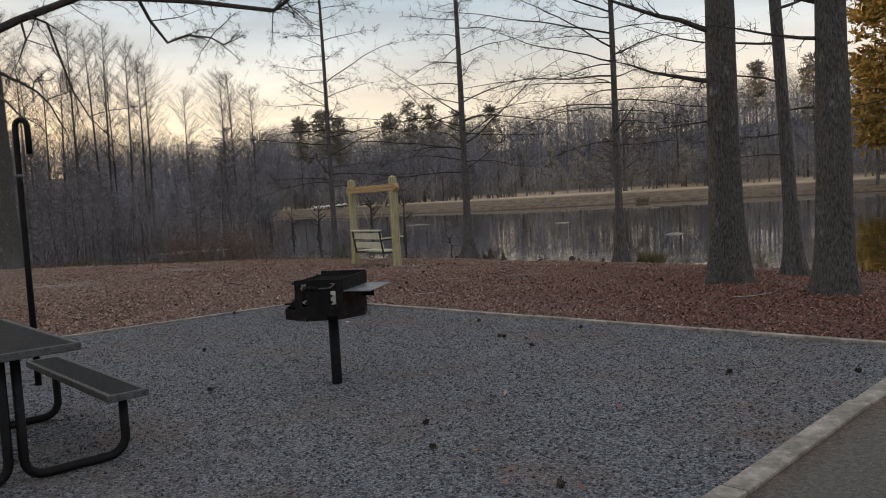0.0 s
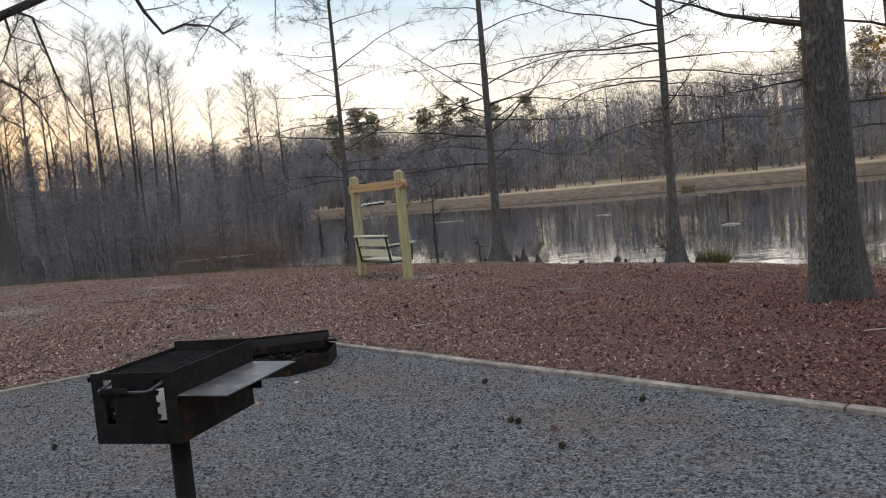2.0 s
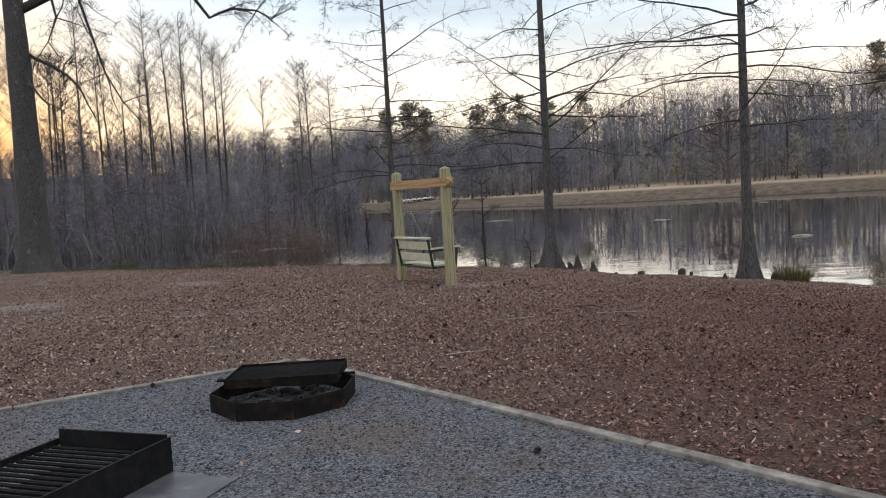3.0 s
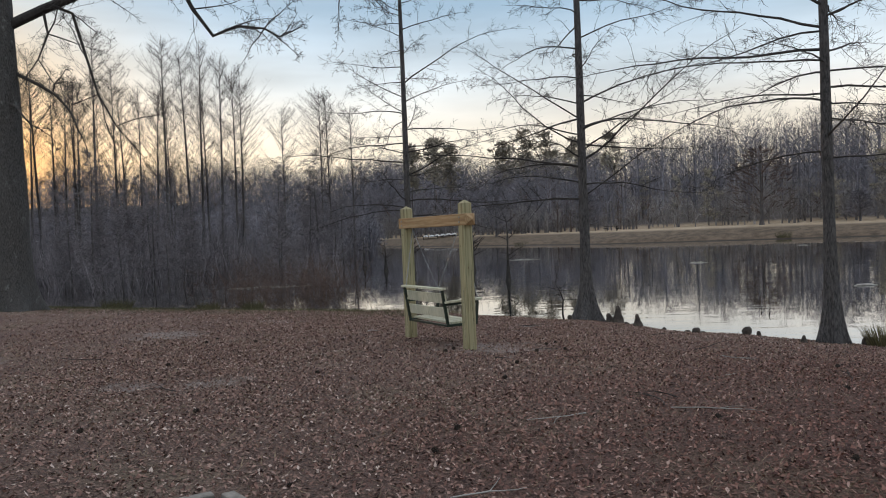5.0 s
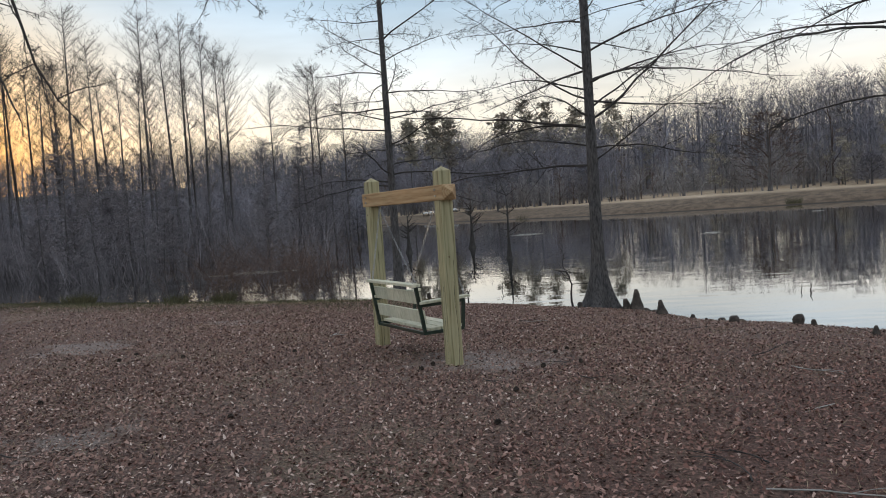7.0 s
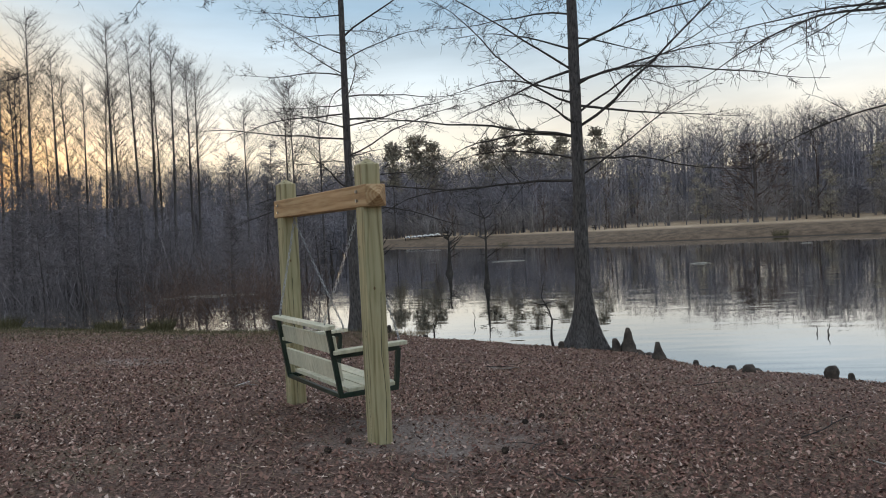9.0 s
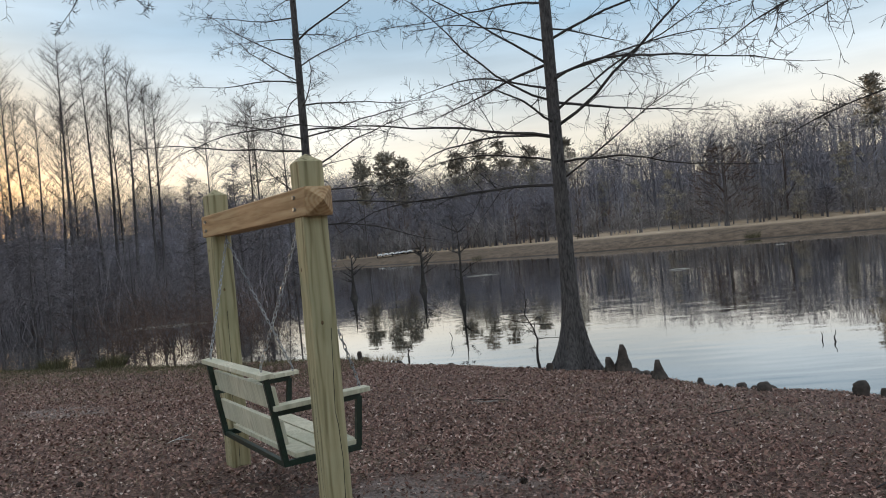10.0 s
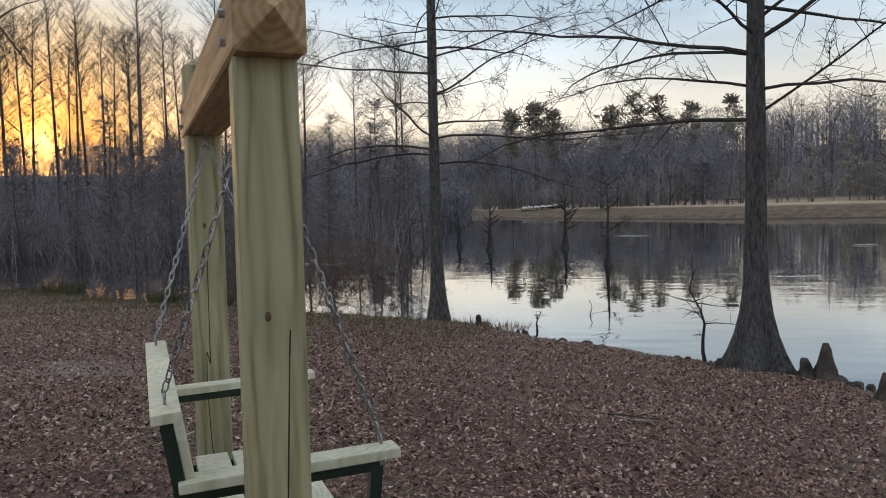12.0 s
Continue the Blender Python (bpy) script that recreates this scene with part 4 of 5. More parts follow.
def dress(g, pts, length, r, rng, level, lift, jit, kids, flat, thin):
    """Side shoots along a limb whose path is pts."""
    n = len(pts) - 1
    for k in range(kids):
        t = rng.uniform(0.14, 1.0)
        i = min(int(t * n), n - 1)
        q = pts[i].lerp(pts[i + 1], t * n - i)
        along = (pts[i + 1] - pts[i]).normalized()
        side = Vector((rng.gauss(0, 1), rng.gauss(0, 1), rng.gauss(0, 1) * (1 - flat)))
        side = (side - along * side.dot(along)).normalized()
        dd = (along * rng.uniform(0.25, 0.9) + side * rng.uniform(0.6, 1.0)).normalized()
        if level == 0:
            ll = length * rng.uniform(0.09, 0.3) * (1.15 - 0.7 * t)
        else:
            ll = rng.uniform(0.08, 0.32) * min(1.0, 0.5 + length * 0.4)
        limb(g, q, dd, ll, max(thin, r * 0.38 * (1 - 0.6 * t)), rng, level + 1, lift * 0.7, jit * 1.3, max(4, int(kids * 0.55)), flat, 3, thin)


def limb(g, p, d, length, r, rng, level, lift=0.0, jit=0.12, kids=10, flat=0.6, sides=5, thin=0.0035):
    n = min(12, max(4, int(length / 0.35))) if level == 0 else 4 if level == 1 else 2
    pts = wander(p, d, length, n, rng, jit, lift)
    g.tube(pts, [max(thin * 0.7, r * (1 - 0.88 * i / n)) for i in range(n + 1)], sides if level == 0 else 3, False)
    if level < 2:
        dress(g, pts, length, r, rng, level, lift, jit, kids, flat, thin)
    return pts


def along_trunk(centre, z):
    for a, b in zip(centre, centre[1:]):
        if a[2] <= z <= b[2]:
            return Vector(a).lerp(Vector(b), (z - a[2]) / (b[2] - a[2]))
    return Vector(centre[-1])


def cypress(x, y, h, r, seed, low, reach, count, label, extra=(), lean=(0, 0), kids=17, up=0.06, flare=1.1, z0=None):
    """A bare pond-side tree: fluted foot, straight trunk, level whip-like limbs."""
    rng = random.Random(seed)
    tree = thing("cypress_tree", pose(x, y, land_at(x, y) if z0 is None else z0), label, "tree", "bare trees by the pond")
    g, centre = trunk_geo(h, r, rng, lean, flare, sides=24, seg=28, power=0.8, flute=0.3)
    part("trunk", g, M_CYP, tree, smooth=True)
    specs = list(extra)
    for i in range(count):
        z = low + (h * 0.95 - low) * ((i + rng.uniform(0.1, 0.9)) / count)
        specs.append((z, i * 137.5 + rng.uniform(-30, 30), reach * (1.05 - 0.8 * (z / h)) * rng.uniform(0.55, 1.1), rng.uniform(-0.14, 0.16) + up))
    for z, az, length, rise in specs:
        g = Geo()
        a = radians(az)
        limb(g, along_trunk(centre, z), (math.cos(a), math.sin(a), rise + 0.1), length, max(0.009, 0.0046 * length + r * 0.05), rng, 0, -0.02, 0.2, kids, 0.42)
        part("limb", g, M_TWIG, tree)
    return tree


cypress(-4.28, 31.0, 15.5, 0.115, 11, 2.8, 4.2, 44, "slim bare cypress at the pond's edge behind the swing", [(7.0, -8, 4.2, 0.75), (5.2, 180, 3.6, 0), (4.6, 187, 4.2, -0.05), (4.2, -5, 3.6, 0.05), (3.4, 0, 4.2, -0.08), (3.1, 182, 3.4, -0.1), (5.6, 8, 3.2, 0.1), (6.1, 178, 3.0, 0.1), (6.6, 200, 2.6, 0.2), (4.9, -30, 3.4, 0.0)], flare=0.9)
cypress(0.92, 27.4, 16, 0.135, 12, 3.4, 5.2, 42, "bare cypress with broad flared foot at the water's edge", [(3.15, -8, 3.0, 0.38), (4.05, 4, 5.2, 0.4), (4.9, -5, 3.6, 0.15), (3.1, 176, 4.4, 0.06), (3.9, 188, 4.8, 0.03), (4.5, 172, 3.6, 0.3), (5.1, 184, 3.6, 0.5), (5.5, 8, 4.2, 0.3), (3.5, 150, 3.2, 0.15), (4.3, -25, 3.6, 0.3)], flare=2.0)
cypress(5.18, 22.6, 15, 0.12, 13, 3.2, 4.8, 42, "bare cypress with level limbs beside a grass tuft", [(5.2, 186, 3.6, 0.05), (4.6, 176, 3.2, -0.05), (5.0, -8, 3.2, 0.0), (4.4, 10, 2.6, -0.1), (5.8, 182, 4.6, 0.2), (6.0, 0, 3.5, 0.15), (5.4, 168, 5.2, 0.12), (6.6, 175, 5.4, 0.2), (6.2, 195, 5.0, 0.15), (7.2, 184, 5.2, 0.25)], flare=1.3)


def big_tree(x, y, h, r, seed, label, limbs, lean=(0, 0), flare=0.45, mat=None, name="oak_tree"):
    rng = random.Random(seed)
    tree = thing(name, pose(x, y, land_at(x, y)), label, "tree", "large trees on the bank")
    g, centre = trunk_geo(h, r, rng, lean, flare, sides=40, seg=40, wob=0.05, power=0.6, rough=0.03)
    part("trunk", g, mat or M_BARK, tree, smooth=True)
    for z, az, length, rise, rr, lift in limbs:
        g = Geo()
        a = radians(az)
        limb(g, along_trunk(centre, z), (math.cos(a), math.sin(a), rise), length, rr, rng, 0, lift, 0.2, 14, 0.25, 7)
        part("limb", g, M_TWIG, tree)
    return tree, rng


big_tree(4.57, 12.47, 15, 0.265, 21, "stout tree with furrowed grey bark on leaf litter", [(3.2, 172, 1.9, 0.05, 0.045, 0.03), (3.95, 176, 2.8, 0.35, 0.05, -0.02), (2.6, 165, 1.2, -0.1, 0.02, 0.02), (4.9, 160, 3.5, 0.3, 0.05, 0), (5.5, 30, 4, 0.5, 0.06, 0), (6, 190, 4, 0.3, 0.06, -0.03)])
big_tree(6.4, 14.1, 15, 0.125, 22, "slim bare tree near the water beside a stout one", [(2.6, 185, 2.0, 0.0, 0.016, 0), (3.0, 0, 2.4, 0.1, 0.018, 0), (3.5, 180, 2.5, 0.15, 0.02, 0), (4.2, 165, 2.8, 0.2, 0.025, 0), (4.8, 10, 3, 0.3, 0.03, 0), (2.2, 170, 1.6, -0.05, 0.014, 0)], (-0.045, 0), 1.0, M_CYP, "cypress_tree")
big_tree(5.13, 10.12, 14, 0.225, 23, "stout tree with grey lichen-spotted bark and spread roots", [(3.75, 158, 2.6, 0.5, 0.055, -0.03), (3.3, 170, 1.6, 0.1, 0.03, 0), (4.6, 20, 3.2, 0.5, 0.06, 0)], flare=0.42)
old, rng = big_tree(-16.6, 29.6, 17, 0.5, 24, "old broad tree with pale lichen at its foot near the swamp", [(13, 100, 8, 0.6, 0.15, 0), (11, 200, 8, 0.5, 0.15, 0), (12, -40, 7, 0.7, 0.14, 0), (6.5, -30, 3.5, -0.1, 0.06, -0.05), (7.5, 20, 4.5, -0.1, 0.07, -0.08)], flare=0.7)
# the long low limb that reaches out over the slope, dipping and rising again
z_old = land_at(-16.6, 29.6)
for thick, shoots, way in ((0.17, 30, [(0, 0, 8.6), (1.1, 0.4, 9.2), (3.3, 0.6, 9.95), (5.5, 0.7, 9.8), (7.5, 0.8, 9.6), (10.6, 0.9, 9.1), (11.1, 0.9, 9.4), (11.9, 0.8, 10.1), (13.4, 0.7, 10.3)]),
                           (0.075, 16, [(5.5, 0.7, 9.8), (5.8, 1.0, 9.0), (6.3, 1.3, 8.2), (7.1, 1.3, 8.45), (8.0, 1.3, 8.3), (8.5, 1.3, 8.0), (9.2, 1.4, 8.3)]),
                           (0.12, 22, [(3.3, 0.6, 9.95), (4.0, 0.8, 10.9), (4.9, 0.8, 11.8), (7.2, 0.9, 12.6), (9.4, 1.0, 12.8)]),
                           (0.06, 14, [(1.4, 0.2, 9.3), (2.1, 0.4, 9.0), (2.5, 0.4, 7.6), (2.9, 0.3, 6.4), (3.4, 0.4, 5.4), (4.3, 0.3, 4.4)]),
                           (0.05, 12, [(1.1, 0.4, 9.2), (1.3, 0.3, 8.4), (1.0, 0.2, 7.6), (1.5, 0.2, 6.8)])):
    pts = [Vector(p) - Vector((0, 0, z_old)) for p in way]
    g = Geo()
    n = len(pts) - 1
    g.tube(pts, [thick * (1 - 0.8 * i / n) for i in range(n + 1)], 8, False)
    dress(g, pts, 6.5, thick * 0.4, rng, 0, -0.05, 0.28, int(shoots * 1.7), 0.1, 0.006)
    for k in range(shoots // 2):
        q = pts[rng.randrange(1, n + 1)]
        limb(g, q, (rng.gauss(0.3, 0.6), rng.gauss(0, 0.5), rng.uniform(-0.8, 0.7)), rng.uniform(1.0, 2.8), 0.025, rng, 0, -0.05, 0.26, 12, 0.1, 4, 0.006)
    part("limb", g, M_TWIG, old)


# flooded wood: straight slim trees with rising twigs
def spray(n, base, length, width, rise, rs, az=None):
    """n thin tapering three-sided stems as numpy arrays."""
    a = rs.uniform(0, 2 * np.pi, n) if az is None else az
    d = np.stack([np.cos(a), np.sin(a), rise], 1)
    d /= np.linalg.norm(d, axis=1)[:, None]
    tip = base + d * length[:, None]
    p = np.cross(d, np.array([0.2, 0.4, 0.9]))
    p /= np.linalg.norm(p, axis=1)[:, None]
    q = np.cross(d, p)
    w = width[:, None]
    v = np.stack([base + p * w, base - p * w * 0.5 + q * w * 0.87, base - p * w * 0.5 - q * w * 0.87, tip], 1).reshape(-1, 3)
    i = np.arange(n)[:, None] * 4
    f = np.concatenate([i + np.array([0, 1, 3]), i + np.array([1, 2, 3]), i + np.array([2, 0, 3])])
    return v, f


def stack_sprays(items):
    vs, fs, o = [], [], 0
    for v, f in items:
        vs.append(v)
        fs.append(f + o)
        o += len(v)
    return np.concatenate(vs), np.concatenate(fs)


def blades(base, d, length, width, rs):
    """Single slender twig faces, for woods far off."""
    d = d / np.linalg.norm(d, axis=1)[:, None]
    p = np.cross(d, rs.normal(0, 1, d.shape))
    p /= np.linalg.norm(p, axis=1)[:, None]
    w = width[:, None]
    return np.stack([base + p * w, base - p * w, base + d * length[:, None]], 1).reshape(-1, 3)


def swamp_meshes(seed, h, wide):
    """A straight slim stem with steep fine branches that make a narrow feathery crown."""
    rng, rs = random.Random(seed), np.random.RandomState(seed)
    t, centre = trunk_geo(h, h * 0.0075, rng, flare=0.6, sides=7, seg=9, top=0.012, wob=0.03)
    c = Geo()
    tips = []
    for i in range(78):
        k = ((i + rng.random()) / 78) ** 0.85
        z = h * (0.38 + 0.58 * k)
        a = rng.uniform(0, 6.28)
        ln = h * rng.uniform(0.09, 0.2) * (0.15 + 0.98 * math.sin(math.pi * min(1.0, 0.15 + 0.8 * k))) * wide
        pts = wander(along_trunk(centre, z), (math.cos(a), math.sin(a), rng.uniform(0.4, 1.1)), ln * 1.2, 4, rng, 0.18, 0.07)
        c.tube(pts, [0.018, 0.014, 0.01, 0.007, 0.004], 3, False)
        tips.append(pts)
    verts, faces = np.array(c.v), c.f
    tri = np.array([(q[0], q[1], q[2]) for q in faces] + [(q[0], q[2], q[3]) for q in faces])
    n = 3300
    tw = twigs(on_paths(tips, n, rs), rs.uniform(0.2, 0.9, n), rs.uniform(0.0035, 0.0065, n), rs.uniform(-0.1, 1.9, n), rs)
    # short stubs along the bare lower stem
    m = 110
    zz = rs.uniform(0.05, 0.45, m) * h
    base2 = np.array([tuple(along_trunk(centre, z)) for z in zz])
    st = spray(m, base2, rs.uniform(0.3, 1.6, m), rs.uniform(0.008, 0.016, m), rs.uniform(-0.1, 0.9, m), rs)
    vv, ff = stack_sprays([(verts, tri), tw, st])
    return t.mesh("trunk", M_SWAMP, True), bulk("crown", vv, ff, M_SWTWIG)


def on_paths(paths, n, rs):
    """n places along branch paths of five points each."""
    pick, u = rs.randint(0, len(paths), n), rs.uniform(0.2, 3.999, n)
    return np.array([tuple(paths[j][int(w)].lerp(paths[j][int(w) + 1], w - int(w))) for j, w in zip(pick, u)])


def twigs(base, length, width, rise, rs):
    """Fine outermost twigs in all directions, as vertices and faces."""
    a = rs.uniform(0, 2 * np.pi, len(base))
    v = blades(base, np.stack([np.cos(a), np.sin(a), rise], 1), length, width, rs)
    return v, np.arange(len(v)).reshape(-1, 3)


def young_meshes(seed, h):
    """A young tree clothed in level twigs almost from its foot."""
    rng, rs = random.Random(seed), np.random.RandomState(seed)
    t, centre = trunk_geo(h, h * 0.009, rng, (rng.uniform(-0.06, 0.06), rng.uniform(-0.06, 0.06)), flare=1.2, sides=6, seg=7, top=0.01, wob=0.15)
    c = Geo()
    tips = []
    for i in range(64):
        k = (i + rng.random()) / 64
        a = rng.uniform(0, 6.28)
        ln = (0.4 + 0.27 * h * (1 - k) ** 0.8) * rng.uniform(0.5, 1.1)
        pts = wander(along_trunk(centre, h * (0.1 + 0.88 * k)), (math.cos(a), math.sin(a), rng.uniform(0.0, 0.7)), ln, 4, rng, 0.2, 0.03)
        c.tube(pts, [0.02, 0.016, 0.012, 0.008, 0.004], 3, False)
        tips.append(pts)
    verts, faces = np.array(c.v), c.f
    tri = np.array([(q[0], q[1], q[2]) for q in faces] + [(q[0], q[2], q[3]) for q in faces])
    n = 1900
    tw = twigs(on_paths(tips, n, rs), rs.uniform(0.15, 0.7, n), rs.uniform(0.007, 0.014, n), rs.uniform(-0.3, 1.0, n), rs)
    vv, ff = stack_sprays([(verts, tri), tw])
    return t.mesh("trunk", M_SWAMP, True), bulk("crown", vv, ff, M_BRUSH)


rng = random.Random(5)
kinds = [swamp_meshes(100 + i, hh, bb) for i, (hh, bb) in enumerate(((18, 1.0), (17, 1.2), (19, 0.9), (16.5, 1.1), (19.5, 1.0), (17.5, 1.3)))]
young = [young_meshes(200 + i, hh) for i, hh in enumerate((7.0, 5.5, 8.0, 6.2, 4.6))]


def plant(mesh_pair, x, y, size, name, label, group):
    tree = thing(name, pose(x, y, WATER - 0.1, rng.uniform(-2, 2), rng.uniform(-2, 2), rng.uniform(0, 360)) @ Matrix.Diagonal((size, size, size, 1)), label, "tree", group)
    part("trunk", mesh_pair[0], M_SWAMP, tree)
    part("crown", mesh_pair[1], M_SWTWIG, tree)


def in_sun_gap(x, y):
    """A gap in the wood where the sun goes down."""
    return abs(x * math.cos(radians(SUN_AZ)) - (y - 17) * math.sin(radians(SUN_AZ))) < 0.45


# the tall trees one can tell apart, by bearing from the middle of the lawn, then the rest of the wood
STAND = [(-37.2, 1), (-36.4, 0.95), (-35.7, 1.05), (-34.9, 0.9), (-34.3, 1), (-33.5, 0.95), (-32.4, 1), (-31.0, 0.93), (-30.3, 1), (-29.5, 0.9), (-28.6, 0.95), (-27.8, 1.02), (-27.5, 0.9), (-26.1, 0.97), (-25.5, 1), (-25.0, 0.9), (-24.2, 0.92), (-23.1, 0.95), (-22.7, 0.85), (-19.7, 0.84), (-17.0, 0.96), (-16.3, 0.85), (-14.7, 0.88)]
places = [(az, rng.uniform(64, 72), size) for az, size in STAND] + [(rng.uniform(-68, -38.5), rng.uniform(54, 74), rng.uniform(0.9, 1.2)) for k in range(56)] + [(rng.uniform(-52, -20.5), rng.uniform(72, 90), rng.uniform(0.85, 1.1)) for k in range(16)]
for az, dd, size in places:
    x, y = dd * math.sin(radians(az)), 8.2 + dd * math.cos(radians(az))
    if not in_sun_gap(x, y):
        plant(kinds[rng.randrange(6)], x, y, size, "swamp_tree", "tall slim bare tree standing in the flooded wood", "trees of the flooded wood")
for i in range(120):
    az, dd = rng.uniform(-66, -14.6), rng.uniform(44, 70)
    if az > -20:
        dd = rng.uniform(52, 70)
    elif az < -45:
        dd = rng.uniform(40, 62)
    x, y = dd * math.sin(radians(az)), 8.2 + dd * math.cos(radians(az))
    if not in_sun_gap(x, y):
        plant(young[rng.randrange(5)], x, y, rng.uniform(0.65, 1.1), "young_swamp_tree", "bushy bare young tree with fine level twigs in the swamp", "young trees of the flooded wood")

rs = np.random.RandomState(8)


def brush(n, k, az0, az1, d0, d1, h0, h1, name, mat, label, lean=(1.2, 6), z=WATER - 0.1, wide=(0.012, 0.028), per=22):
    """A thicket: n stems between two bearings and distances, with k side twigs."""
    m = max(8, n // per)
    caz, cd, ch = np.radians(rs.uniform(az0, az1, m)), d0 + (d1 - d0) * rs.rand(m) ** 1.2, rs.uniform(0.55, 1.0, m)
    which = rs.randint(0, m, n)
    cx, cy = cd[which] * np.sin(caz[which]) + rs.normal(0, 0.8, n), cd[which] * np.cos(caz[which]) + rs.normal(0, 0.8, n)
    az, dd = np.arctan2(cx, cy), np.hypot(cx, cy)
    base = np.stack([dd * np.sin(az), dd * np.cos(az), np.full(n, z)], 1)
    ln = rs.uniform(h0, h1, n) * ch[which]
    rise = rs.uniform(lean[0], lean[1], n)
    th = rs.uniform(0, 2 * np.pi, n)
    one = spray(n, base, ln, rs.uniform(wide[0], wide[1], n), rise, rs, th)
    pick = rs.randint(0, n, k)
    dirs = np.stack([np.cos(th), np.sin(th), rise], 1)[pick]
    dirs /= np.linalg.norm(dirs, axis=1)[:, None]
    base2 = base[pick] + dirs * (ln[pick] * rs.uniform(0.15, 0.95, k))[:, None]
    two = spray(k, base2, rs.uniform(0.3, 1.5, k), rs.uniform(wide[0] * 0.4, wide[0] * 0.9, k), rs.uniform(-0.1, 1.3, k), rs)
    vv, ff = stack_sprays([one, two])
    tagged(new(name, bulk(name, vv, ff, mat)), label, "brush", kind="stuff")


brush(13000, 60000, -72, -14.5, 58, 95, 2.6, 6.2, "thicket", M_BRUSH, "tangled bare grey brush thicket in the flooded wood")
brush(500, 4000, -62, -21, 52, 60, 1.0, 4.2, "thicket_edge", M_BRUSH, "lower bare brush at the edge of the flooded wood", (0.8, 5), per=20)
brush(260, 2600, -19, -12.5, 40, 52, 0.6, 3.0, "russet_brush", M_RUSSET, "russet brown brush standing in the shallows", (0.8, 4), wide=(0.008, 0.016), per=14)


# woods on the rise across the water
def far_point(u, back):
    """A point u of the way along the far bank, back metres behind it as seen from the lawn."""
    p = np.array(FAR_SHORE, float)[::-1]
    seg = np.hypot(*np.diff(p, axis=0).T)
    s = np.concatenate([[0], np.cumsum(seg)])
    t = u * s[-1]
    i = min(np.searchsorted(s, t, "right") - 1, len(seg) - 1)
    q = p[i] + (p[i + 1] - p[i]) * (t - s[i]) / seg[i]
    return q + q / np.linalg.norm(q) * back


def wood_tree(x, y, z0, h, rs, full):
    n = int(130 * full)
    hz = h * (0.12 + 0.86 * rs.rand(n) ** 0.8)
    a = rs.uniform(0, 2 * np.pi, n)
    spread = h * 0.27 * np.sqrt(np.clip(1 - (hz / h) ** 2, 0.05, 1)) * rs.rand(n) ** 0.5
    base = np.stack([x + spread * np.cos(a), y + spread * np.sin(a), z0 + hz], 1)
    d = np.stack([np.cos(a) * 0.8 + rs.normal(0, 0.3, n), np.sin(a) * 0.8 + rs.normal(0, 0.3, n), rs.uniform(-0.2, 1.3, n)], 1)
    v = [blades(base, d, rs.uniform(0.05, 0.14, n) * h, rs.uniform(0.02, 0.055, n), rs)]
    m = 9
    hz = h * rs.uniform(0.1, 0.7, m)
    a = rs.uniform(0, 2 * np.pi, m)
    base = np.stack([np.full(m, x), np.full(m, y), z0 + hz], 1)
    v.append(blades(base, np.stack([np.cos(a), np.sin(a), rs.uniform(0.7, 2, m)], 1), rs.uniform(0.25, 0.5, m) * h, rs.uniform(0.06, 0.1, m), rs))
    v.append(blades(np.array([[x, y, z0]] * 2), np.array([[0.0, 0.02, 1], [0.02, 0, 1.0]]), np.array([h, h * 0.95]), np.array([1, 1]) * rs.uniform(0.1, 0.2), rs))
    return np.concatenate(v)


far_sets = {"grey": [], "pale": [], "rust": []}
for k in range(3500):
    front = k % 5 == 0
    back = rs.uniform(19, 27) if front else 24 + 110 * rs.rand()
    q = far_point(rs.rand() ** 0.9, back)
    z0 = land_at(q[0], q[1]) - 0.2
    h = rs.uniform(3, 7) if front else rs.uniform(9, 14.5) * (0.44 + 0.52 * np.hypot(q[0], q[1]) / 150)
    kind = "rust" if rs.rand() < 0.07 else "pale" if front else "grey"
    far_sets[kind].append(wood_tree(q[0], q[1], z0, h, rs, 1.0))
# low woods far behind the flooded wood
for k in range(900):
    a, dd = math.radians(rs.uniform(-75, -12)), rs.uniform(96, 130)
    far_sets["grey"].append(wood_tree(dd * math.sin(a), dd * math.cos(a), WATER, rs.uniform(4, 7), rs, 1.2))
for kind, mat, label in (("grey", M_FAR, "grey leafless winter woods on the rise across the pond, tinted blue for haze"), ("pale", M_FARPALE, "pale bare saplings along the edge of the woods"), ("rust", M_FARRED, "rust-brown trees among the grey winter woods")):
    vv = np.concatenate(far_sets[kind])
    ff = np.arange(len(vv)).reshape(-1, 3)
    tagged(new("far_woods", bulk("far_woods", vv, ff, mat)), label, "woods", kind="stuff")


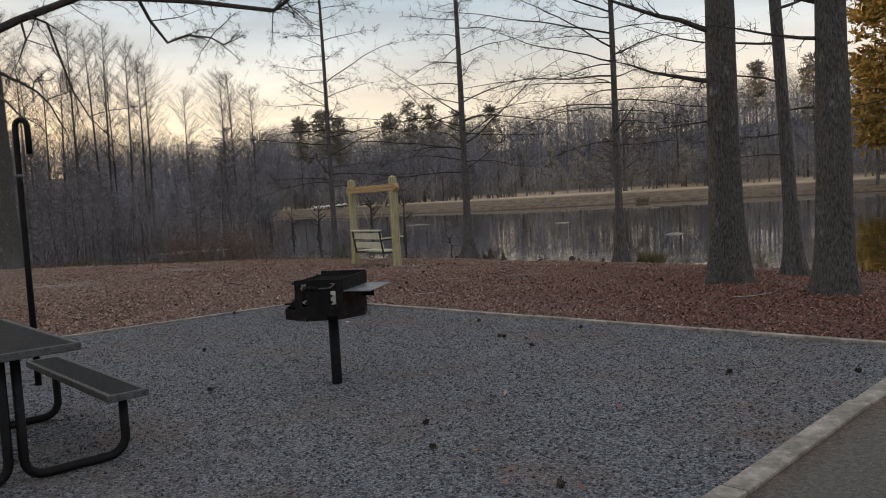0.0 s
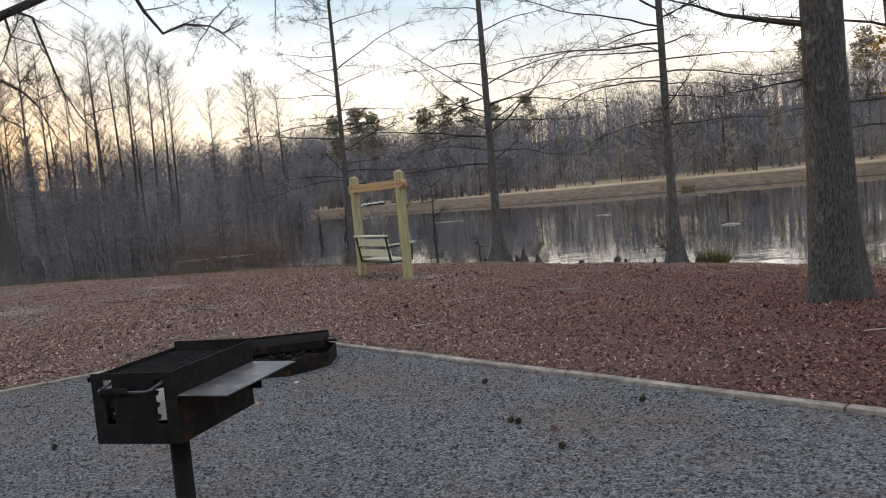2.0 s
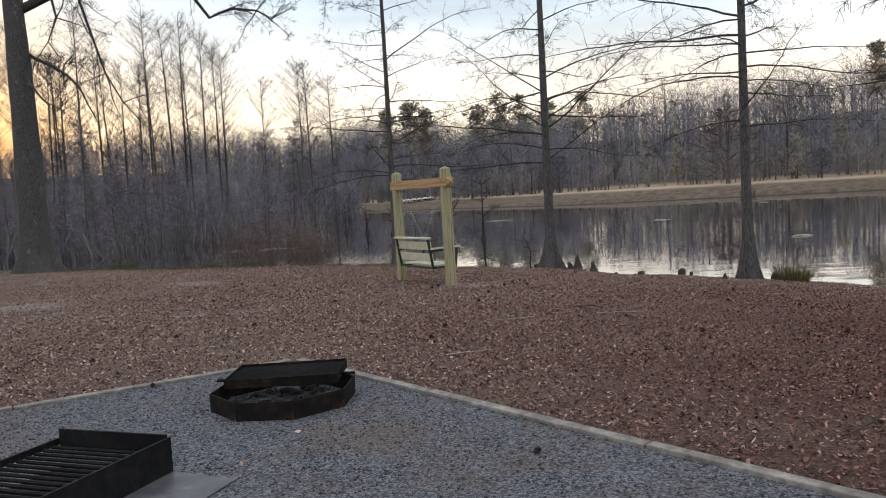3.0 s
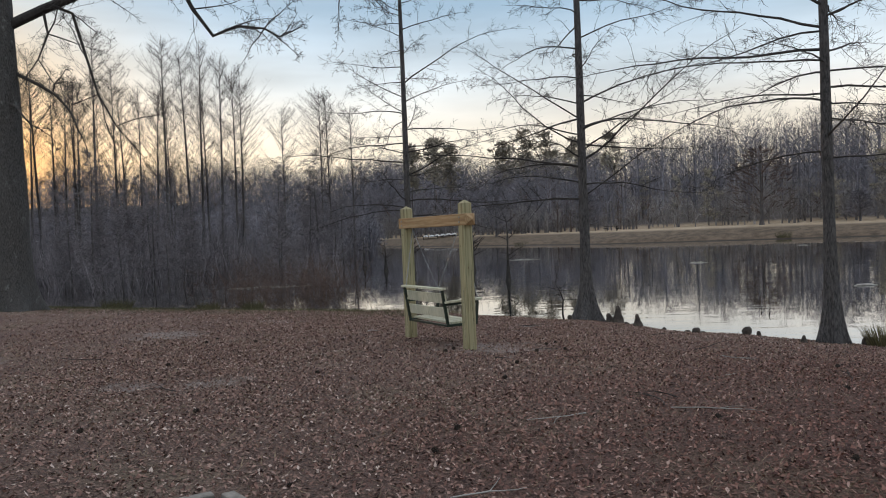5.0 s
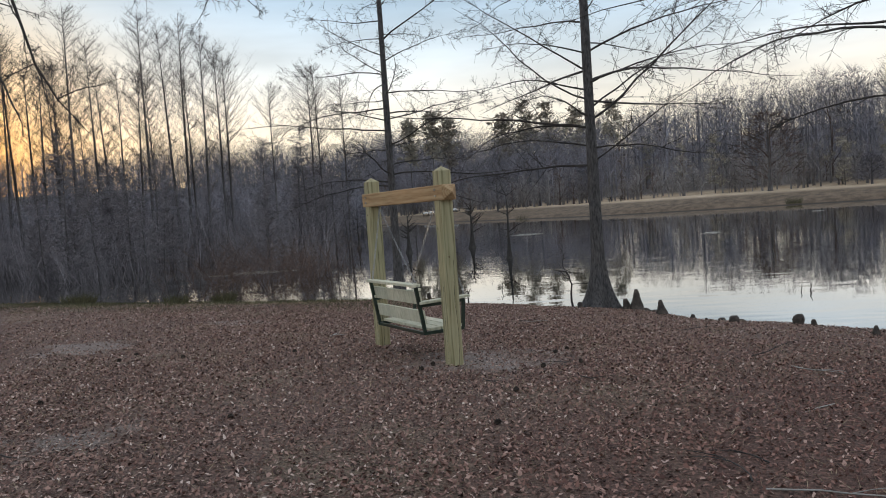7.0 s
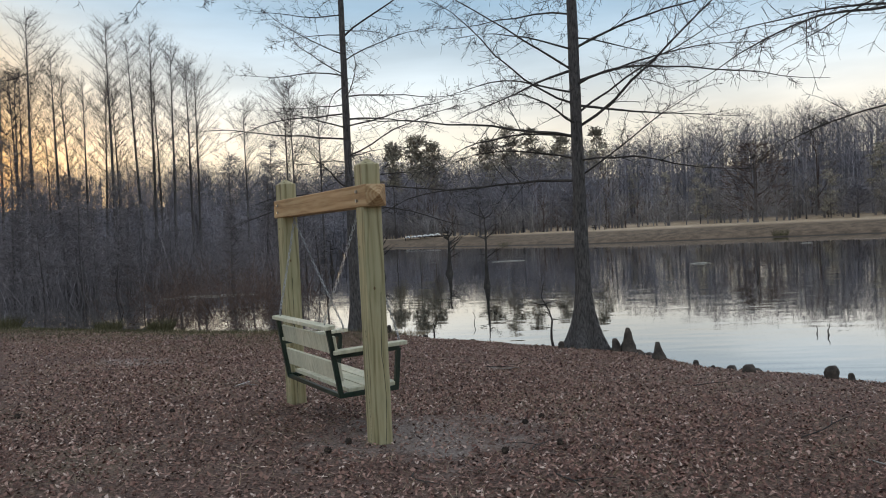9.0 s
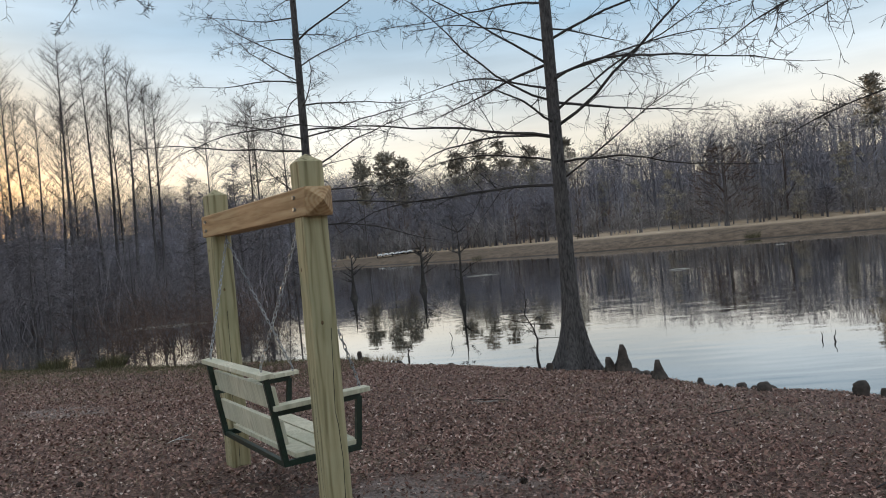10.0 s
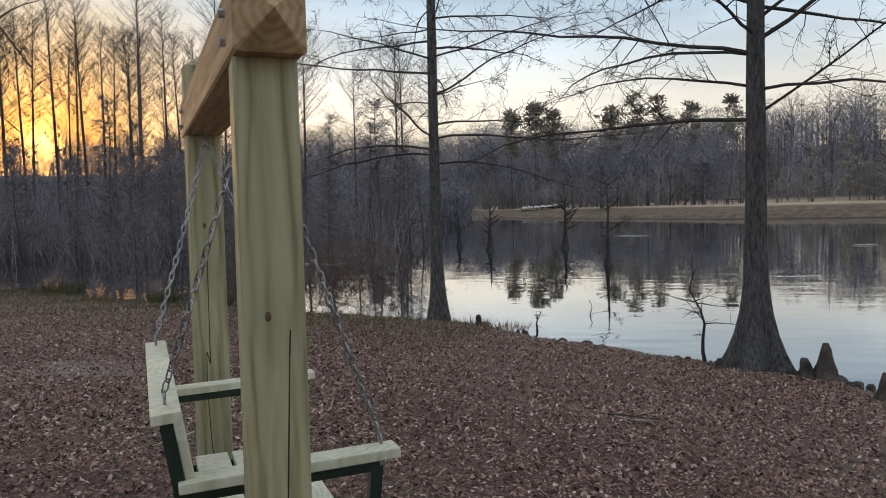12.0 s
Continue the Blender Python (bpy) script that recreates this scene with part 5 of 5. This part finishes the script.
# evergreens: a trunk and a crown of needle clumps in uneven tiers
def evergreen(x, y, z0, h, seed, wide, low, label, clumps=60, mat=None):
    rs2, rng2 = np.random.RandomState(seed), random.Random(seed)
    tree = thing("pine_tree", pose(x, y, z0), label, "tree", "evergreens in the far woods")
    g, centre = trunk_geo(h * 0.96, h * 0.009, rng2, flare=0.2, sides=6, seg=6)
    part("trunk", g, M_SWAMP, tree, smooth=True)
    vs = []
    for k in range(clumps):
        u = low + (1 - low) * rs2.rand()
        r = wide * h * math.sin(math.pi * min(1.0, 0.12 + 0.86 * ((u - low) / (1 - low)))) ** 0.7 * rs2.uniform(0.2, 1) * (0.75 + 0.35 * math.sin(3 * rs2.uniform(0, 6.28)))
        a = rs2.uniform(0, 6.28)
        c = np.array([r * math.cos(a), r * math.sin(a), h * u])
        n = 34
        d = rs2.normal(0, 1, (n, 3)) * np.array([1, 1, 0.55])
        vs.append(blades(c + d * h * 0.022, d + np.array([0, 0, 0.3]), rs2.uniform(0.02, 0.05, n) * h, rs2.uniform(0.006, 0.012, n) * h, rs2))
    vv = np.concatenate(vs)
    part("crown", bulk("crown", vv, np.arange(len(vv)).reshape(-1, 3), mat or M_PINE), mat or M_PINE, tree)


rng = random.Random(31)
PINES = [(-9.9, 190, 6.2, 0.15, 0.5), (-8.3, 186, 6.8, 0.17, 0.55), (-7.1, 190, 6.3, 0.15, 0.5), (-3.4, 188, 6.3, 0.16, 0.5), (-2.0, 184, 6.9, 0.18, 0.5), (-0.4, 186, 6.7, 0.17, 0.5), (1.6, 184, 6.4, 0.18, 0.5), (4.0, 180, 6.5, 0.16, 0.5),
         (22.3, 165, 8.0, 0.14, 0.5), (25.8, 150, 7.9, 0.16, 0.4), (29.4, 118, 11.6, 0.24, 0.2), (31.6, 120, 10.4, 0.24, 0.2), (10.2, 140, 3.6, 0.28, 0.1), (17.6, 134, 3.2, 0.3, 0.1), (8.2, 150, 3.3, 0.25, 0.1), (20.4, 140, 4.2, 0.25, 0.15), (6.0, 160, 3.8, 0.25, 0.2)]
for az, dist, top, wide, low in PINES:
    a = radians(az)
    x, y = dist * math.sin(a), dist * math.cos(a)
    z0 = land_at(x, y) - 0.1
    # pines beyond bearing 28 take the needles with sunlight in their colour
    evergreen(x, y, z0, 1.5 + dist * math.tan(radians(top)) - z0, int(az * 10) + 999, wide, low, "dull olive pine rising among grey winter woods" if az < 28 else "tall pine with the last golden light coloured into its needles", 150 if az > 28 else 42, M_PINESUN if az > 28 else None)


# lone trees on the meadow across the water
def meadow_tree(az, dist, h, seed, mat, label):
    rng2, rs2 = random.Random(seed), np.random.RandomState(seed)
    a = radians(az)
    x, y = dist * math.sin(a), dist * math.cos(a)
    tree = thing("meadow_tree", pose(x, y, land_at(x, y)) @ Matrix.Diagonal((1.6, 1.6, 1, 1)), label, "tree", "lone trees on the far meadow")
    g, centre = trunk_geo(h, h * 0.016, rng2, flare=0.4, sides=8, seg=8)
    part("trunk", g, M_SWAMP, tree, smooth=True)
    part("crown", (lambda vv: bulk("crown", vv, np.arange(len(vv)).reshape(-1, 3), mat))(wood_tree(0, 0, 0, h, rs2, 9)), mat, tree)


meadow_tree(13.4, 131, 11.3, 3, M_FARRED, "lone tree with rusty withered leaves on the meadow")
meadow_tree(2.2, 146, 6.6, 4, M_FAR, "small bare tree on the meadow across the water")
meadow_tree(-4.0, 153, 7.2, 5, M_FAR, "small bare tree on the meadow across the water")
meadow_tree(19.0, 131, 4.4, 6, M_FAR, "small bare tree on the meadow across the water")


# ---------------------------------------------------------------- things on the far bank
def far_table(az, dist):
    a = radians(az)
    x, y = dist * math.sin(a), dist * math.cos(a)
    t = thing("picnic_table", pose(x, y, land_at(x, y), 0, 0, -20), "dark picnic table on the meadow across the pond", "picnic table")
    for nm, size, at in (("tabletop", (2.4, 0.8, 0.06), (0, 0, 0.75)), ("bench_seat", (2.4, 0.28, 0.05), (0, 0.7, 0.45)), ("bench_seat", (2.4, 0.28, 0.05), (0, -0.7, 0.45))):
        g = Geo()
        g.box(size, Matrix.Translation(at), 0.01)
        part(nm, g, M_COAT, t)
    for sx in (-0.85, 0.85):
        g = Geo()
        g.box((0.08, 1.6, 0.07), Matrix.Translation((sx, 0, 0.39)), 0.01)
        g.box((0.08, 0.08, 0.75), pose(sx, 0.3, 0.36, 20), 0.01)
        g.box((0.08, 0.08, 0.75), pose(sx, -0.3, 0.36, -20), 0.01)
        part("leg_frame", g, M_COAT, t)


far_table(3.9, 136)

# row of white boats laid up on the far bank
for k in range(6):
    g = Geo()
    W = 0.55
    n = 9
    for i in range(n):
        u = i / (n - 1) * 2 - 1
        w = W * math.sqrt(max(0.02, 1 - u * u * 0.9))
        for j in range(7):
            t = math.pi * j / 6
            g.v.append((w * math.cos(t), u * 1.9, 0.34 * math.sin(t) * (1 - 0.4 * u * u)))
    for i in range(n - 1):
        for j in range(6):
            g.f.append((i * 7 + j, i * 7 + j + 1, (i + 1) * 7 + j + 1, (i + 1) * 7 + j))
    g.f.append(tuple(range(7)))
    g.f.append(tuple((n - 1) * 7 + j for j in range(7))[::-1])
    ob = new("rowing_boat", g.mesh("rowing_boat", M_WHITE, True))
    x, y = 1.17 * (-23.6 + 1.12 * k), 1.17 * (148.5 - 0.4 * k)
    ob.matrix_world = pose(x, y, land_at(x, y) + 0.42, 0, 0, 10) @ Matrix.Scale(1.17, 4)
    tagged(ob, "white upturned boat in a row on the far bank", "boat", "boats on the far bank")
rack_z = land_at(-24.4, 172.9)
rack = thing("boat_rack", pose(-24.4, 172.9, rack_z, 0, 0, -20), "low dark timber rack under white boats", "rack")
for sx in (-3.5, 0, 3.5):
    for sy in (-1, 1):
        g = Geo()
        g.box((0.13, 0.13, 0.8), Matrix.Translation((sx, sy, -0.05)), 0.01)
        part("post", g, M_COAT, rack)
for sy in (-1, 1):
    g = Geo()
    g.box((7.6, 0.15, 0.15), Matrix.Translation((0, sy, 0.36)), 0.01)
    part("rail", g, M_COAT, rack)

# pale house glimpsed through the flooded wood
house = thing("house", pose(-70, 96, -0.2, 0, 0, 30), "small pale house half hidden behind the bare wood", "house")
g = Geo()
g.box((11, 7, 3.0), Matrix.Translation((0, 0, 1.5)))
part("wall", g, M_WHITE, house)
g = Geo()
g.add([(-6, -4, 3), (6, -4, 3), (6, 4, 3), (-6, 4, 3), (-6, 0, 5.2), (6, 0, 5.2)], [(0, 1, 5, 4), (2, 3, 4, 5), (0, 4, 3), (1, 2, 5), (3, 2, 1, 0)])
part("roof", g, M_SWAMP, house)
for x in (-3.5, 0, 3.5):
    g = Geo()
    g.box((1.1, 0.08, 1.2), Matrix.Translation((x, -3.53, 1.7)))
    part("window", g, M_COAT, house)


# ---------------------------------------------------------------- along the shore
def lump(name, x, y, z, size, height, seed, mat, label, category, group="", lean=0.0, sharp=0.6):
    """A rooted upright knob or a clod: rings of uneven radius drawn in to a worn top."""
    rng2 = random.Random(seed)
    g = Geo()
    n, rings = 12, 8
    ph = rng2.uniform(0, 6)
    for i in range(rings):
        u = i / (rings - 1)
        r = size * (0.5 + 0.75 * (1 - u) ** 2.2 + 0.12 * math.sin(5 * u + ph)) * (1 - 0.45 * max(0.0, (u - 0.8) / 0.2) ** 2)
        for j in range(n):
            t = 2 * math.pi * j / n
            q = r * (1 + 0.2 * math.sin(3 * t + ph + 2 * u) + rng2.uniform(-0.17, 0.17))
            g.v.append((q * math.cos(t) + lean * u * height, q * math.sin(t), -0.12 + (height + 0.12) * u))
    for i in range(rings - 1):
        for j in range(n):
            k = (j + 1) % n
            g.f.append((i * n + j, i * n + k, (i + 1) * n + k, (i + 1) * n + j))
    g.f.append(tuple((rings - 1) * n + j for j in range(n)))
    ob = new(name, g.mesh(name, mat, True))
    ob.matrix_world = pose(x, y, z)
    tagged(ob, label, category, group)


for x, y, s, h, ln in ((1.62, 27.05, 0.15, 0.52, 0.05), (1.46, 27.08, 0.15, 0.28, -0.2), (2.0, 25.88, 0.13, 0.34, -0.05), (3.92, 23.75, 0.14, 0.2, 0.2), (4.12, 23.6, 0.09, 0.12, 0), (-3.4, 30.6, 0.1, 0.24, 0), (0.45, 26.95, 0.12, 0.16, 0.1), (-4.0, 30.5, 0.09, 0.2, 0), (3.1, 24.6, 0.15, 0.13, 0), (5.6, 22.2, 0.09, 0.2, 0.1), (4.6, 22.35, 0.08, 0.16, 0)):
    lump("cypress_knee", x, y, land_at(x, y), s * 0.95, h * 0.85, int(x * 100), M_ROCK, "rounded woody cypress knee rising at the waterline", "tree root", "cypress knees along the shore", ln)
rng = random.Random(77)
for k in range(60):
    i = rng.randrange(5, 15)
    t = rng.random()
    a, b = NEAR_SHORE[i], NEAR_SHORE[i + 1]
    x, y = a[0] + (b[0] - a[0]) * t, a[1] + (b[1] - a[1]) * t
    lump("shore_clod", x + rng.uniform(-0.1, 0.1), y - rng.uniform(0, 0.25), WATER + 0.02, rng.uniform(0.05, 0.16), rng.uniform(0.03, 0.10), 300 + k, M_ROCK, "dark wet clod of mud and root at the waterline", "clod", "clods along the shore", 0, 0.45)


def tuft(x, y, z, n, height, spread, mat, label, seed, name="grass_tuft"):
    rs2 = np.random.RandomState(seed)
    a, r = rs2.uniform(0, 6.28, n), spread * np.sqrt(rs2.rand(n))
    base = np.stack([r * np.cos(a), r * np.sin(a), np.full(n, -0.05)], 1)
    out = np.stack([np.cos(a), np.sin(a)], 1) * (0.15 + 0.8 * (r / spread))[:, None]
    d = np.concatenate([out + rs2.normal(0, 0.15, (n, 2)), rs2.uniform(1.2, 2.2, (n, 1))], 1)
    v = blades(base, d, height * rs2.uniform(0.5, 1.1, n), rs2.uniform(0.004, 0.008, n), rs2)
    ob = new(name, bulk(name, v, np.arange(len(v)).reshape(-1, 3), mat))
    ob.location = (x, y, z)
    tagged(ob, label, "grass", "tufts at the shore")


tuft(5.95, 22.1, -0.68, 900, 0.5, 0.3, M_GRASS, "dry yellow-green grass tuft at the water's edge", 1)
tuft(-3.6, 30.8, -0.75, 260, 0.22, 0.4, M_STRAW, "dry grass tuft at the foot of a cypress", 2)
tuft(-2.9, 30.6, -0.75, 220, 0.18, 0.4, M_STRAW, "dry grass tuft at the foot of a cypress", 3)
tuft(-10.3, 33.1, -0.72, 700, 0.4, 0.3, M_GRASSGREEN, "green rush tuft at the edge of the swamp", 4)
tuft(-12.2, 33.7, -0.72, 700, 0.35, 0.35, M_GRASSGREEN, "green rush tuft at the edge of the swamp", 5)
tuft(-16.6, 35.2, -0.72, 900, 0.45, 0.5, M_GRASSGREEN, "green rush tuft at the edge of the swamp", 6)
tuft(29.2, 112.4, -0.6, 500, 1.1, 0.9, M_GRASSGREEN, "dark rush clump on the far waterline", 7)
tuft(-5.0, 137.0, -0.8, 500, 1.0, 1.6, M_GRASSGREEN, "dark rush clump on the far waterline", 8)


def snag(x, y, z, h, r, seed, n, label, name="dead_snag", lean=(0, 0)):
    rng2 = random.Random(seed)
    tree = thing(name, pose(x, y, z), label, "dead tree", "dead wood in the pond")
    g, centre = trunk_geo(h, r, rng2, lean, 1.2 if r > 0.06 else 0.2, sides=8, seg=8, wob=0.2 if r > 0.06 else 1.6, top=0.006)
    part("trunk", g, M_TWIG, tree, smooth=True)
    for k in range(n):
        g = Geo()
        a = rng2.uniform(0, 6.28)
        limb(g, along_trunk(centre, h * rng2.uniform(0.3, 0.95)), (math.cos(a), math.sin(a), rng2.uniform(0.0, 0.9)), h * rng2.uniform(0.2, 0.45), r * 0.4, rng2, 1, 0, 0.25, 5, 0.2, 3)
        part("twig", g, M_TWIG, tree)


snag(0.35, 27.75, WATER, 1.35, 0.026, 61, 12, "crooked dead branch standing in water beside a cypress", lean=(-0.12, 0))
snag(-2.4, 30.9, WATER, 0.3, 0.02, 62, 5, "tangle of dead twigs in shallow water")
snag(-8.9, 56.5, WATER, 2.6, 0.1, 63, 14, "bare sapling with swollen foot standing in the pond")
snag(-5.2, 58, WATER, 3.0, 0.11, 64, 18, "russet sapling with swollen foot standing in the pond")
snag(-2.2, 46.3, WATER, 3.2, 0.07, 65, 12, "bare forked snag standing in the pond")
snag(-11.5, 60, WATER, 2.2, 0.08, 66, 10, "bare sapling with swollen foot standing in the pond")
snag(-14.5, 66, WATER, 2.4, 0.08, 67, 10, "bare sapling with swollen foot standing in the pond")
snag(5.75, 29.1, WATER - 0.1, 0.32, 0.02, 68, 0, "short stick poking out of the pond", "stick")
snag(5.6, 29.3, WATER - 0.1, 0.25, 0.015, 69, 0, "short stick poking out of the pond", "stick")
snag(-1.62, 32.9, WATER - 0.1, 0.42, 0.012, 70, 0, "short stick poking out of the pond", "stick")
for x, y, L in ((11.2, 37.3, 0.45), (23.3, 84.7, 0.6), (-2.4, 73, 1.3), (-15, 47, 2.2), (9, 58, 0.6)):
    g = Geo()
    g.tube([(-L, 0, 0), (-L * 0.4, 0.05, 0.02), (L * 0.3, -0.03, 0.02), (L, 0.04, 0)], [0.02, 0.05, 0.045, 0.015], 7)
    ob = new("floating_log", g.mesh("floating_log", M_PALELOG, True))
    ob.matrix_world = pose(x, y, WATER + 0.015, 0, 0, 12)
    tagged(ob, "pale driftwood log floating on the pond", "driftwood", "driftwood on the pond")

# ---------------------------------------------------------------- loose ground cover


def scatter(n, rs, x0, x1, y0, y1):
    """Places on the lawn, thick near the way walked, thin far off."""
    out = []
    while sum(len(o) for o in out) < n:
        x, y = rs.uniform(x0, x1, n * 2), rs.uniform(y0, y1, n * 2)
        keep = rs.rand(n * 2) < 1 / (1 + (np.abs(x + 1.5) / 7.0) ** 3)
        x, y = x[keep], y[keep]
        d, _ = signed(LAKE, x, y)
        p, _ = signed(PAD, x, y)
        ok = (d > 0.35) & (p > 0.06)
        # the litter lies in drifts with thinner, trodden stretches between
        drift = 0.5 + 0.5 * np.tanh(1.4 * (ripple(0.55 * x + 2, 0.6 * y) + 0.7 * ripple(0.23 * x, 0.27 * y + 4)))
        ok &= rs.rand(len(x)) < 0.45 + 0.55 * drift
        # the worn soil about the swing holds few leaves
        ok &= (np.hypot((x + 0.75) / 1.35, y - 19.2) > 0.8) | (rs.rand(len(x)) < 0.38)
        for sx_, sy_, r_ in ((-3.8, 16.0, 0.5), (-4.8, 15.8, 0.4), (-6.9, 20.7, 0.8), (-5.6, 23.4, 0.7), (-8.6, 17.5, 0.8)):
            ok &= (np.hypot((x - sx_) / 1.5, y - sy_) > r_ * 0.7) | (rs.rand(len(x)) < 0.45)
        out.append(np.stack([x[ok], y[ok]], 1))
    return np.concatenate(out)[:n]


def leaf_bed(n, rs, x0, x1, y0, y1, s0, s1):
    xy = scatter(n, rs, x0, x1, y0, y1)
    z = land(xy[:, 0], xy[:, 1])
    a = rs.uniform(0, 2 * np.pi, n)
    s = rs.uniform(s0, s1, n)
    tx, ty = rs.normal(0, 0.45, n), rs.normal(0, 0.45, n)
    u = np.stack([np.cos(a), np.sin(a), tx], 1) * s[:, None]
    w = np.stack([-np.sin(a), np.cos(a), ty], 1) * (s * rs.uniform(0.35, 0.7, n))[:, None]
    c = np.stack([xy[:, 0], xy[:, 1], z + 0.006 + 0.45 * s * rs.rand(n)], 1)
    up = np.zeros((n, 3))
    up[:, 2] = s * rs.uniform(-0.35, 0.35, n)
    v = np.stack([c - u, c - 0.1 * u + w + up, c + u, c - 0.1 * u - w + up], 1).reshape(-1, 3)
    i = np.arange(n)[:, None] * 4
    f = np.concatenate([i + np.array([0, 2, 1]), i + np.array([0, 3, 2])])
    return v, f


rs = np.random.RandomState(21)
v, f = leaf_bed(420000, rs, -17, 10, 6, 33, 0.007, 0.0225)
tagged(new("leaf_litter", bulk("leaf_litter", v, f, M_LEAF)), "thick brown litter of fallen leaves and needles", "fallen leaves", kind="stuff")
n = 60000
xy = scatter(n, rs, -16, 9, 11, 32)
base = np.stack([xy[:, 0], xy[:, 1], land(xy[:, 0], xy[:, 1]) - 0.004], 1)
d = np.concatenate([rs.normal(0, 1, (n, 2)), rs.uniform(0.05, 1.2, (n, 1))], 1)
v = blades(base, d, rs.uniform(0.03, 0.11, n), rs.uniform(0.0015, 0.003, n), rs)
tagged(new("dry_grass", bulk("dry_grass", v, np.arange(len(v)).reshape(-1, 3), M_STRAW)), "short dry straw-coloured grass through the leaf litter", "grass", kind="stuff")
# a fringe of greener grass towards the swamp
n = 70000
x, y = rs.uniform(-19, -3, n), rs.uniform(25, 36, n)
d0, _ = signed(LAKE, x, y)
ok = (d0 > 0.3) & (rs.rand(n) < np.clip(1.15 - d0 / 6, 0, 1))
base = np.stack([x, y, land(x, y) - 0.004], 1)[ok]
n = len(base)
d = np.concatenate([rs.normal(0, 0.7, (n, 2)), rs.uniform(0.4, 1.4, (n, 1))], 1)
v = blades(base, d, rs.uniform(0.05, 0.14, n), rs.uniform(0.003, 0.005, n), rs)
tagged(new("green_grass", bulk("green_grass", v, np.arange(len(v)).reshape(-1, 3), M_GRASSGREEN)), "thin olive grass near the swamp", "grass", kind="stuff")

# fallen twigs on the lawn
rng = random.Random(91)
for k in range(26):
    x, y = rng.uniform(-6.5, 4), rng.uniform(9, 24)
    if signed(PAD, np.array([x]), np.array([y]))[0][0] < 0.2 or math.hypot(x + 1.6, y - 19.6) < 1.3:
        continue
    g = Geo()
    pts = wander((0, 0, 0.012), (1, 0, 0), rng.uniform(0.3, 0.9), 6, rng, 0.35, 0.0)
    pts = [Vector((p.x, p.y, 0.012 + abs(p.z - 0.012) * 0.25)) for p in pts]
    g.tube(pts, [0.006, 0.006, 0.0055, 0.005, 0.004, 0.003, 0.002], 5, False)
    q = pts[3]
    g.tube([q, q + Vector((0.08, 0.1, 0.01)), q + Vector((0.15, 0.22, 0.0))], [0.004, 0.003, 0.002], 4, False)
    ob = new("fallen_twig", g.mesh("fallen_twig", M_PALELOG if k % 3 == 0 else M_TWIG, True))
    ob.matrix_world = pose(x, y, land_at(x, y), 0, 0, rng.uniform(0, 360))
    tagged(ob, "thin crooked twig lying on the leaf litter", "twig", "fallen twigs on the lawn")

# loose stones of the gravel pad
n = 66000
y = 3.2 + 9.2 * rs.rand(n) ** 1.25
x = rs.uniform(-8, 4.2, n)
p, _ = signed(PAD, x, y)
ok = p < -0.05
x, y = x[ok], y[ok]
n = len(x)
s = rs.uniform(0.004, 0.0125, n)
octa = np.array([(1, 0, 0), (-1, 0, 0), (0, 1, 0), (0, -1, 0), (0, 0, 1), (0, 0, -1)], float)
v = octa[None] * rs.uniform(0.55, 1.25, (n, 6, 1)) + rs.normal(0, 0.16, (n, 6, 3))
th = rs.uniform(0, 6.28, n)
c, sn = np.cos(th)[:, None], np.sin(th)[:, None]
v = np.stack([v[..., 0] * c - v[..., 1] * sn, v[..., 0] * sn + v[..., 1] * c, v[..., 2] * 0.75], -1) * s[:, None, None]
v += np.stack([x, y, s * 0.35], 1)[:, None, :]
octf = np.array([(0, 2, 4), (2, 1, 4), (1, 3, 4), (3, 0, 4), (2, 0, 5), (1, 2, 5), (3, 1, 5), (0, 3, 5)])
f = (np.arange(n)[:, None, None] * 6 + octf[None]).reshape(-1, 3)
tagged(new("loose_gravel", bulk("loose_gravel", v.reshape(-1, 3), f, M_STONE)), "loose angular grey gravel stones on the pad", "gravel", kind="stuff")
# a thin scatter of leaves blown onto the gravel
n = 500
x, y = rs.uniform(-7, 4, n), rs.uniform(3.5, 12, n)
p, _ = signed(PAD, x, y)
x, y = x[p < -0.1], y[p < -0.1]
n = len(x)
a = rs.uniform(0, 6.28, n)
s = rs.uniform(0.01, 0.03, n)
u = np.stack([np.cos(a), np.sin(a), rs.normal(0, 0.3, n)], 1) * s[:, None]
w = np.stack([-np.sin(a), np.cos(a), rs.normal(0, 0.3, n)], 1) * (s * 0.5)[:, None]
c = np.stack([x, y, np.full(n, 0.022)], 1)
v = np.stack([c - u, c + w, c + u, c - w], 1).reshape(-1, 3)
i = np.arange(n)[:, None] * 4
f = np.concatenate([i + np.array([0, 2, 1]), i + np.array([0, 3, 2])])
tagged(new("blown_leaves", bulk("blown_leaves", v, f, M_LEAF)), "scattered dry leaves blown over the gravel", "fallen leaves", kind="stuff")
